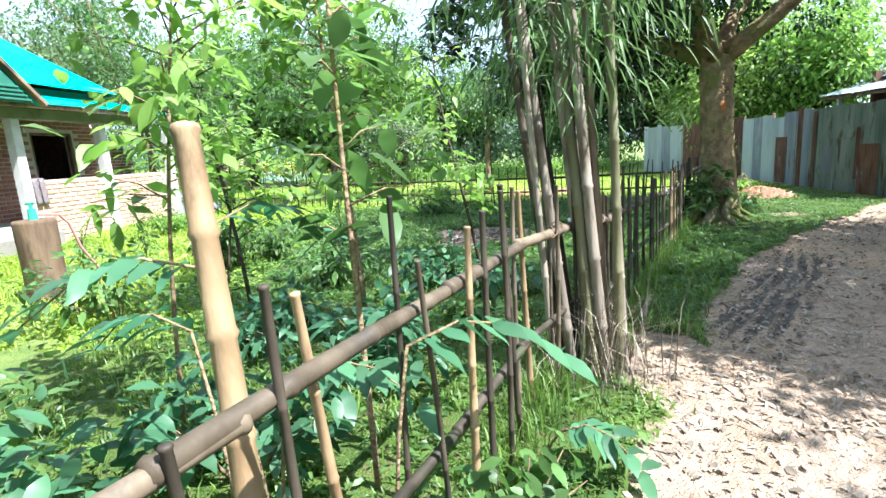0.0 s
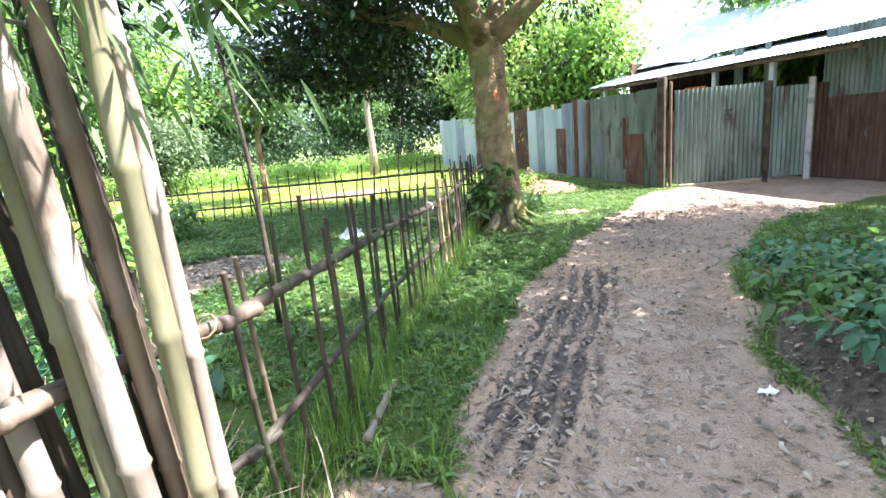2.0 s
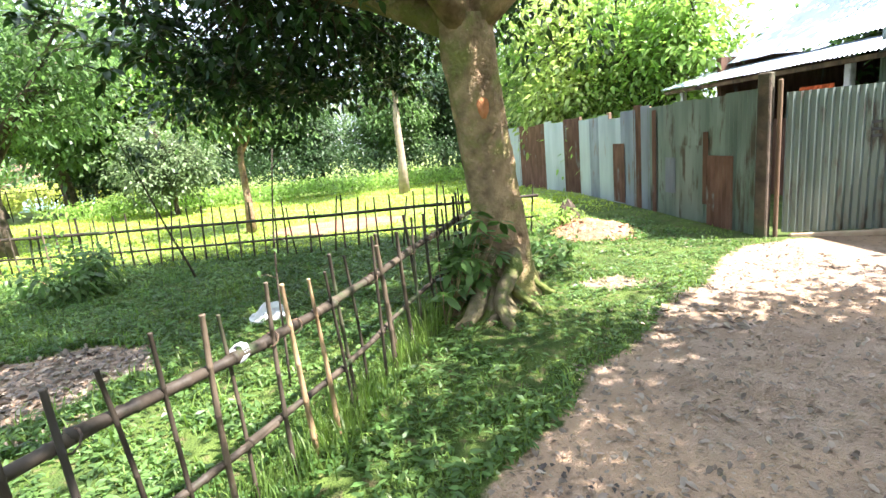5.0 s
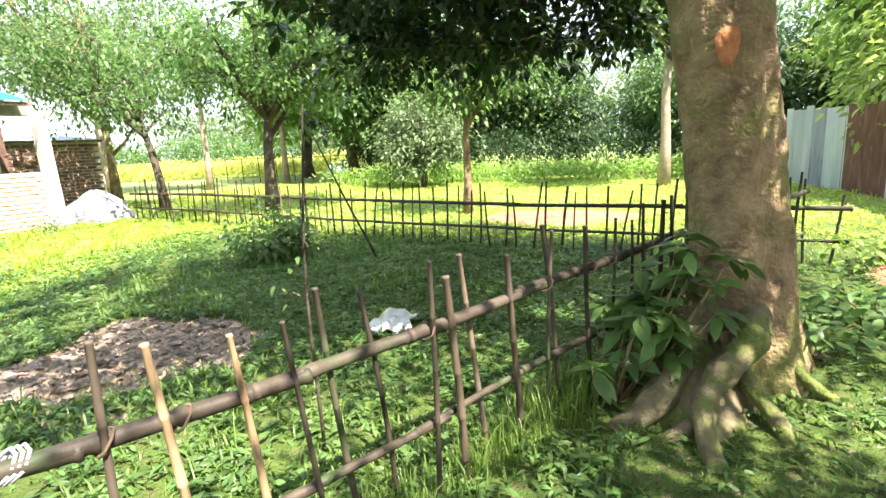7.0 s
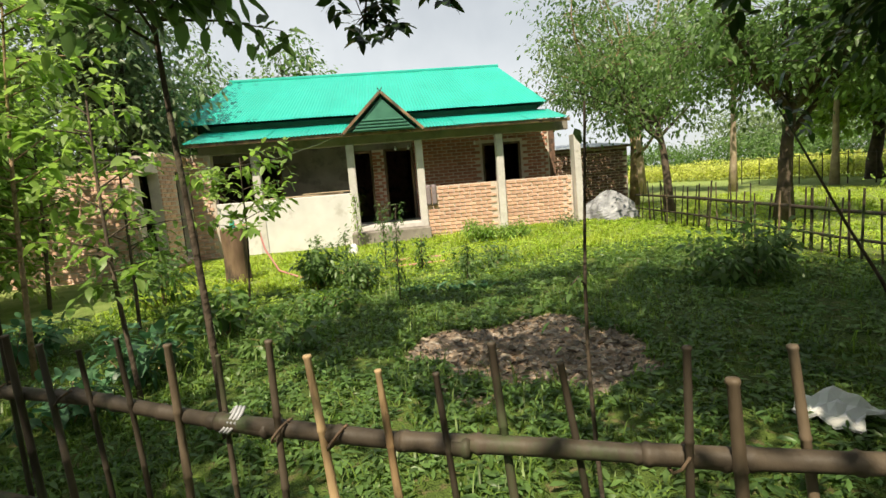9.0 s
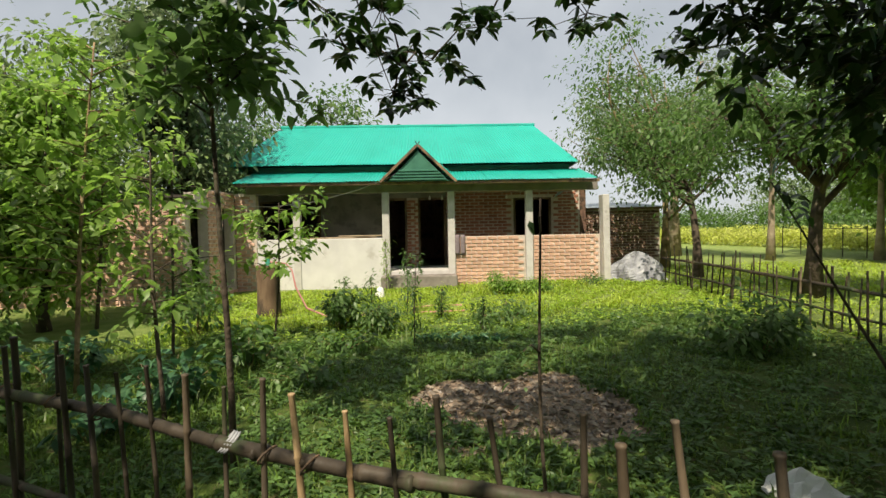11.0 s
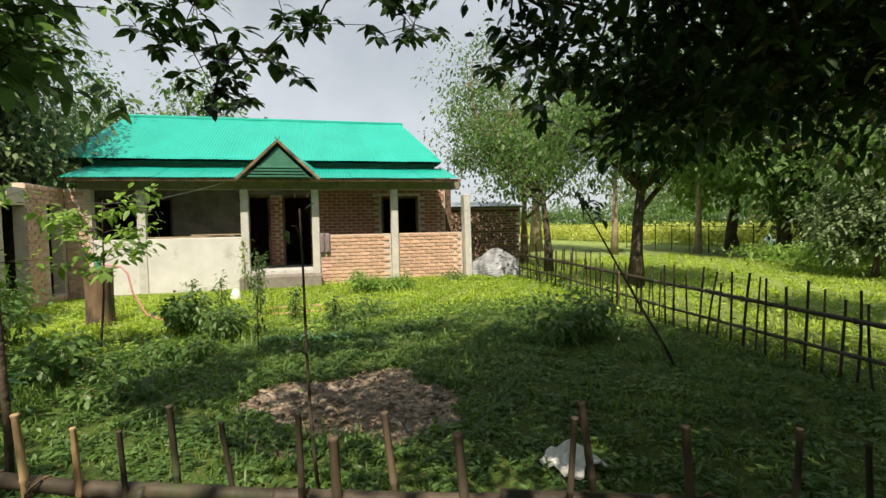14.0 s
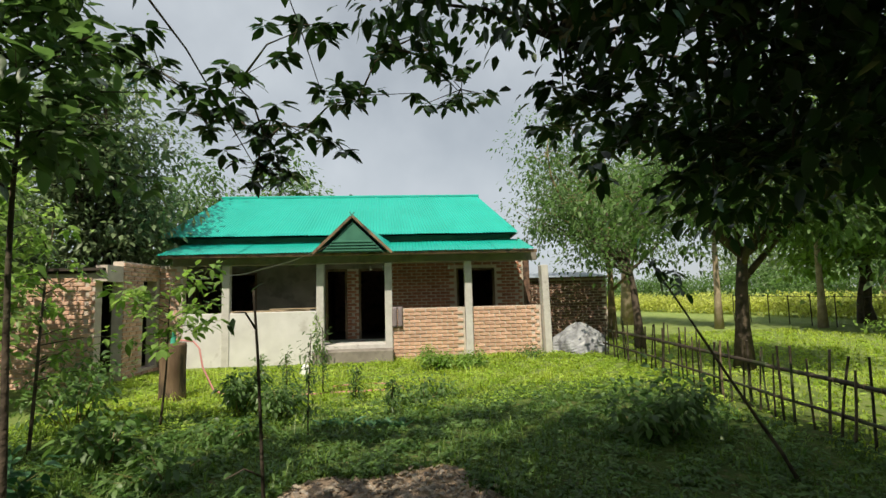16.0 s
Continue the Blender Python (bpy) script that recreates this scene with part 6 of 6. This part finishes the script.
hp = [(-4.5, 5.7, 1.16), (-4.45, 6.0, 1.12), (-4.42, 6.1, 1.0), (-4.38, 6.16, 0.7), (-4.3, 6.35, 0.32), (-4.2, 6.7, 0.17), (-4.1, 7.2, 0.17), (-4.05, 7.9, 0.19), (-4.0, 8.5, 0.19), (-3.9, 9.1, 0.2), (-4.1, 9.5, 0.2), (-4.5, 9.4, 0.2), (-4.7, 8.8, 0.2), (-4.6, 8.3, 0.2)]
b.tube([Vector(p) for p in hp], 0.016, 7)
solid("hose", b, M_PINK, "faded pink garden hose trailing over the grass", "hose", smooth=True)
lump("plastic_jug", (-6.1, 7.78, float(land(-6.1, 7.78)) + 0.05), (0.11, 0.11, 0.24), M_WHITE, "small white plastic jug in the grass", "jug", 1.0, 0.05, 14, 9, 0.35)
# trousers on the parapet
b = Build()
for dx in (0.0, 0.13):
    rings = []
    for k in range(8):
        z = SILL + 0.03 - k * 0.065
        rings.append([(-3.33 + dx + 0.055 * math.cos(a), -0.035 + 0.018 * math.sin(a) - 0.004 * k, z) for a in (2 * math.pi * j / 8 for j in range(8))])
    b.face_grid(rings)
b.box((-3.265, 0.03, SILL + 0.025), (0.24, 0.14, 0.035), bevel=0.012)
solid("trousers", b, M_CLOTH_GREY, "grey-brown trousers hung over the parapet", "trousers", smooth=True, m=HOUSE)
# slats lying on the parapet, cable under the eave, bulbs
b = Build()
b.box((-6.2, 0.06, SILL + 0.02), (1.9, 0.05, 0.03), 1.5, 0.006)
b.box((-5.6, 0.03, SILL + 0.06), (1.1, 0.03, 0.025), -4, 0.006)
solid("timber_slat", b, M_WOOD_PALE, "loose timber slats lying on the parapet", "slat", m=HOUSE)
b = Build()
b.tube([(-8.6, -0.1, 2.32), (-7.6, -0.12, 2.28), (-6.6, -0.2, 2.38), (-5.6, -0.35, 2.62), (-4.9, -0.52, 2.86), (-4.3, -0.55, 3.2)], 0.009, 5)
solid("cable", b, M_CONCRETE, "slack pale cable strung under the verandah eave", "cable", smooth=True, m=HOUSE)
for x in (-3.95, -3.62, -1.9):
    b = Build()
    b.tube([(0, 0, 0.09), (0, 0, 0.05), (0, 0, 0.03), (0, 0, 0.0), (0, 0, -0.025)], [0.014, 0.016, 0.03, 0.032, 0.012], 8)
    solid("light_bulb", b, M_WHITE, "small unlit white bulb under the beam", "bulb", "verandah bulbs", smooth=True, m=HOUSE @ pose(x, 1.5, 2.5))
# paper on the fence, pinkish stone, brick bits
for i, (x, y, r) in enumerate(((1.75, 10.25, 0.08), (3.9, 8.5, 0.09), (7.1, 11.2, 0.12), (7.5, 11.3, 0.1), (7.65, 11.0, 0.09), (6.9, 10.9, 0.08), (7.3, 10.7, 0.1), (7.9, 11.6, 0.08), (7.2, 11.65, 0.13))):
    p = at(x, y)
    lump("stone", (x, y, p.z + float(mound(x, y)) - 0.02), (r, r * 0.8, r * 0.9), M_RUBBLE, "pinkish lump of broken brick on the ground", "stone", i * 1.3, 0.2, 9, 6, 0.6)
# fallen culm on the verge, a wrapper on the lane
b = Build()
culm(b, at(1.66, 4.1, 0.035), at(1.92, 4.55, 0.05), 0.025, 0.022, 4, 9, 0.01, random.Random(3))
solid("fallen_culm", b, M_BAMBOO_PALE, "grey dry bamboo length lying on the verge", "bamboo", smooth=True)
b = Build()
rings = [[(3.74 + 0.026 * j + 0.006 * math.sin(i * 2.1), 3.51 + 0.02 * i + 0.007 * math.sin(j * 1.8), float(land(3.77, 3.54)) + 0.03 + 0.008 * math.sin(i * 1.7 + j * 2.3)) for j in range(5)] for i in range(4)]
b.face_grid(rings, closed=False)
b.face_grid([[(x, y, z - 0.004) for x, y, z in r] for r in rings], closed=False)
solid("wrapper", b, M_WHITE, "crumpled pale plastic wrapper on the earth lane", "wrapper")
# dead stump on the mound
lump("rotten_stump", (7.25, 12.0, 0.28), (0.16, 0.14, 0.34), M_BARK_DARK, "rotten dark stump end on the rubble mound", "stump", 0.7, 0.25, 12, 7, 0.4)

# net fence across the field behind the meadow
b = Build()
for k in range(13):
    x = -14 + k * 1.0
    b.tube([at(x, 26 - 0.1 * k, -0.05), at(x, 26 - 0.1 * k, 1.15)], 0.02, 5)
b.tube([at(-14, 26, 1.12), at(-8, 25.4, 1.05), at(-2, 24.8, 1.12)], 0.012, 4)
solid("field_fence", b, M_BAMBOO_DARK, "thin stake-and-line fence across the meadow", "fence")
b = Build()
b.box((0, 0, 0), (3.0, 2.0, 0.06), 0, 0.02)
solid("blue_sheet", b, mat("pale_blue_sheet", (0.30, 0.50, 0.62), (0.42, 0.62, 0.72), rough=0.4, scale=3, bump=0.1), "pale blue plastic sheet beyond the field", "sheet", m=pose(-9.5, 32.0, 0.5, 25, 0, 15))
far_hut = thing("far_hut", "small distant hut with rusty tin roof", "hut", pose(-19.0, 46.0, 0.3))
b = Build()
b.box((0, 0, 0.9), (4, 3, 2.0), 0, 0.03)
part("wall", b, M_BRICK_STUFF, far_hut)
b = Build()
corrugated(b, -2.3, 2.3, (-1.8, 1.9), (0, 2.7), 0.3, 0.03)
corrugated(b, -2.3, 2.3, (1.8, 1.9), (0, 2.7), 0.3, 0.03)
part("roof", b, M_TIN_RUST, far_hut)

# ---- grass, weeds and litter ----


def scatter(n, x0, x1, y0, y1, rng, lo=0.0, hi=0.45):
    x, y = rng.uniform(x0, x1, n), rng.uniform(y0, y1, n)
    dirt, mud, clay, _ = masks(x, y)
    bare = np.maximum(np.maximum(dirt, mud), clay) + 0.18 * noise2(x, y, 9.0) + rng.normal(0, 0.08, n)
    hx, hy = (x + 7.1) * 0.160 + (y - 13.44) * 0.987, -(x + 7.1) * 0.987 + (y - 13.44) * 0.160
    inside = ((hx > -9.3) & (hx < 0.4) & (hy > -0.02)) | ((hx < -9.2) & (hy > -2.3)) | (np.hypot(x - 5.03, y - 9.28) < 0.28) | (x > 9.0 + 0.05 * np.abs(y - 10))
    keep = (bare >= lo) & (bare < hi) & ~inside
    x, y = x[keep], y[keep]
    return np.stack([x, y, land(x, y) + mound(x, y) + 0.015], 1)


def grass(name, n, box, height, width, lm, label, seed):
    rng = np.random.default_rng(seed)
    p = scatter(n, *box, rng)
    clump = 0.75 + 0.45 * noise2(p[:, 0], p[:, 1], 2.3, seed) + rng.normal(0, 0.15, len(p))
    h = np.clip(clump, 0.3, 1.6) * height * rng.uniform(0.6, 1.2, len(p))
    v, f = blades(p, h, width * rng.uniform(0.6, 1.3, len(p)), rng.uniform(0.3, 1.1, len(p)))
    return tagged(new(name, np_mesh(name, v, f, lm)), label, "grass", kind="stuff")


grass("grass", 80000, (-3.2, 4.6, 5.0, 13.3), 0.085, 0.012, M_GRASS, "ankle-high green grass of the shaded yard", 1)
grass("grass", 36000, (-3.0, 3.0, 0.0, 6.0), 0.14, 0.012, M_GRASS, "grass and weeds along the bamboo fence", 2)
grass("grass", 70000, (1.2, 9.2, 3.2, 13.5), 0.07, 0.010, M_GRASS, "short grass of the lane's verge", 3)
# Sunny stretches use the sunlit-coloured blades.
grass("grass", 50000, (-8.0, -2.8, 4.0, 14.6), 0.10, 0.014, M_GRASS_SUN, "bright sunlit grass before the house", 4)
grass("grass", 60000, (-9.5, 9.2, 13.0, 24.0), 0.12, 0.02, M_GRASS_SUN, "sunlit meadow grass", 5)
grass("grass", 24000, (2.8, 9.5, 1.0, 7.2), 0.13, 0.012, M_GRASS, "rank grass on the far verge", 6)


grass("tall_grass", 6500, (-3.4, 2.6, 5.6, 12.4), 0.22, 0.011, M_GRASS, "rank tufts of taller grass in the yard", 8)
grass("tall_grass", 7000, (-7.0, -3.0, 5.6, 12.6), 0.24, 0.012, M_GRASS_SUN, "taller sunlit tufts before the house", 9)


def fence_grass():
    """Rank thin grass left standing along the foot of the lane fence."""
    rng = np.random.default_rng(41)
    n = 4500
    pts = np.array(FENCE_ROAD)
    k = rng.uniform(3.0, 15.0, n)
    i = k.astype(int)
    p = pts[i] + (pts[i + 1] - pts[i]) * (k - i)[:, None] + rng.normal(0, 0.1, (n, 2))
    pos = np.stack([p[:, 0], p[:, 1], land(p[:, 0], p[:, 1]) + 0.01], 1)
    h = 0.25 * (0.8 + 0.5 * noise2(p[:, 0], p[:, 1], 3.0)) * rng.uniform(0.5, 1.5, n)
    v, f = blades(pos, h, 0.007, rng.uniform(0.1, 0.7, n))
    tagged(new("fence_grass", np_mesh("fence_grass", v, f, M_GRASS)), "thin rank grass along the fence's foot", "grass", kind="stuff")


fence_grass()


def ground_leaves(name, n, box, size, lm, label, seed, lo=0.0, hi=0.45, flat=0.5, ratio=0.5, category="weeds"):
    rng = np.random.default_rng(seed)
    p = scatter(n, *box, rng, lo, hi)
    k = len(p)
    p[:, 2] += rng.uniform(0.0, 0.07, k) if hi < 0.5 else 0.006
    aim = np.stack([rng.normal(0, 1, k), rng.normal(0, 1, k), rng.uniform(-0.1, flat, k)], 1)
    ln = size * rng.uniform(0.5, 1.4, k)
    v, f = leaves(p, aim, ln, ln * ratio, 0.25)
    return tagged(new(name, np_mesh(name, v, f, lm)), label, category, kind="stuff")


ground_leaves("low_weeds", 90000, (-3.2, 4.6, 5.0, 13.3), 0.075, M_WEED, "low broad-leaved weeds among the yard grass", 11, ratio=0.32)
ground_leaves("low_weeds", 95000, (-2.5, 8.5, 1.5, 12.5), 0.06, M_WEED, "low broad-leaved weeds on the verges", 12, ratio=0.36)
ground_leaves("low_weeds", 70000, (-7.8, -2.2, 4.0, 14.6), 0.065, M_WEED_SUN, "low weeds before the house in a sunlit colour", 13)
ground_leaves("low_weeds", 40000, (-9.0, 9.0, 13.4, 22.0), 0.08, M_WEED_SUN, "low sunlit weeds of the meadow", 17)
ground_leaves("leaf_litter", 15000, (-0.5, 9.0, 0.5, 10.0), 0.05, M_DRY, "fallen dry leaves on the earth lane", 14, 0.35, 2.0, 0.12, 0.5, "litter")
ground_leaves("leaf_litter", 1900, (-1.2, 2.2, 7.3, 9.6), 0.075, M_DRY, "curled dry leaves round the bare patch", 15, 0.35, 2.0, 0.4, 0.55, "litter")
ground_leaves("leaf_litter", 1500, (0.4, 2.6, 2.2, 4.8), 0.10, M_DRY, "straw-coloured bamboo litter under the clump", 16, 0.0, 2.0, 0.12, 0.14, "litter")


ground_leaves("leaf_litter", 420, (5.2, 6.7, 7.5, 8.9), 0.11, M_DRY, "large fallen leaves on the trampled verge", 18, 0.0, 2.0, 0.15, 0.4, "litter")
ground_leaves("leaf_litter", 500, (6.6, 8.4, 9.9, 11.2), 0.1, M_DRY, "dark fallen leaves before the rubble heap", 19, 0.0, 2.0, 0.2, 0.4, "litter")


def clods(name, n, box, size, m, label, seed, lo=0.4, hi=2.0):
    rng = np.random.default_rng(seed)
    p = scatter(n, *box, rng, lo, hi)
    k = len(p)
    s = size * rng.uniform(0.4, 1.3, k)[:, None, None]
    o = np.array([(1, 0, 0), (-0.5, 0.85, 0), (-0.5, -0.85, 0), (0.2, 0.1, 0.75), (-0.3, 0.3, 0.5)]) + rng.normal(0, 0.2, (k, 5, 3))
    v = (p[:, None] + o * s - np.array([0, 0, 0.008])).reshape(-1, 3)
    tri = np.array([(0, 1, 3), (1, 2, 4), (2, 0, 3), (1, 4, 3), (4, 2, 3)])
    f = (tri[None] + 5 * np.arange(k)[:, None, None]).reshape(-1, 3)
    return tagged(new(name, np_mesh(name, v, f, m)), label, "clods", kind="stuff")


clods("soil_clods", 5000, (0.5, 9.0, 0.5, 10.0), 0.016, M_LANE_CLOD, "small earth clods and pebbles on the lane", 21)
clods("soil_clods", 1500, (-1.0, 2.1, 7.4, 9.6), 0.022, M_SOIL_CLOD, "broken clods round the muddy bare patch", 22)
clods("rubble_bits", 1300, (6.5, 8.2, 10.4, 12.4), 0.04, M_RUBBLE, "broken brick bits on the mound", 23, 0.3)


rng = np.random.default_rng(31)
k = rng.uniform(0.05, 2.95, 550)
leg = k.astype(int)
ends = np.array(TRACK)
mid = ends[leg] + (ends[leg + 1] - ends[leg]) * (k - leg)[:, None]
off = (np.round(rng.uniform(-2.4, 2.4, 550)) * 0.135 + rng.normal(0, 0.03, 550))
mx, my = mid[:, 0] + off * 0.70, mid[:, 1] - off * 0.70
o = np.array([(1, 0, 0), (-0.5, 0.85, 0), (-0.5, -0.85, 0), (0.2, 0.1, 0.7), (-0.3, 0.3, 0.5)]) + rng.normal(0, 0.25, (550, 5, 3))
v = (np.stack([mx, my, land(mx, my) + 0.012], 1)[:, None] + o * (0.015 * rng.uniform(0.4, 1.4, 550))[:, None, None]).reshape(-1, 3)
f = (np.array([(0, 1, 3), (1, 2, 4), (2, 0, 3), (1, 4, 3), (4, 2, 3)])[None] + 5 * np.arange(550)[:, None, None]).reshape(-1, 3)
tagged(new("mud_clods", np_mesh("mud_clods", v, f, M_MUD_CLOD)), "dark wet clods pressed up in the tyre track", "clods", kind="stuff")
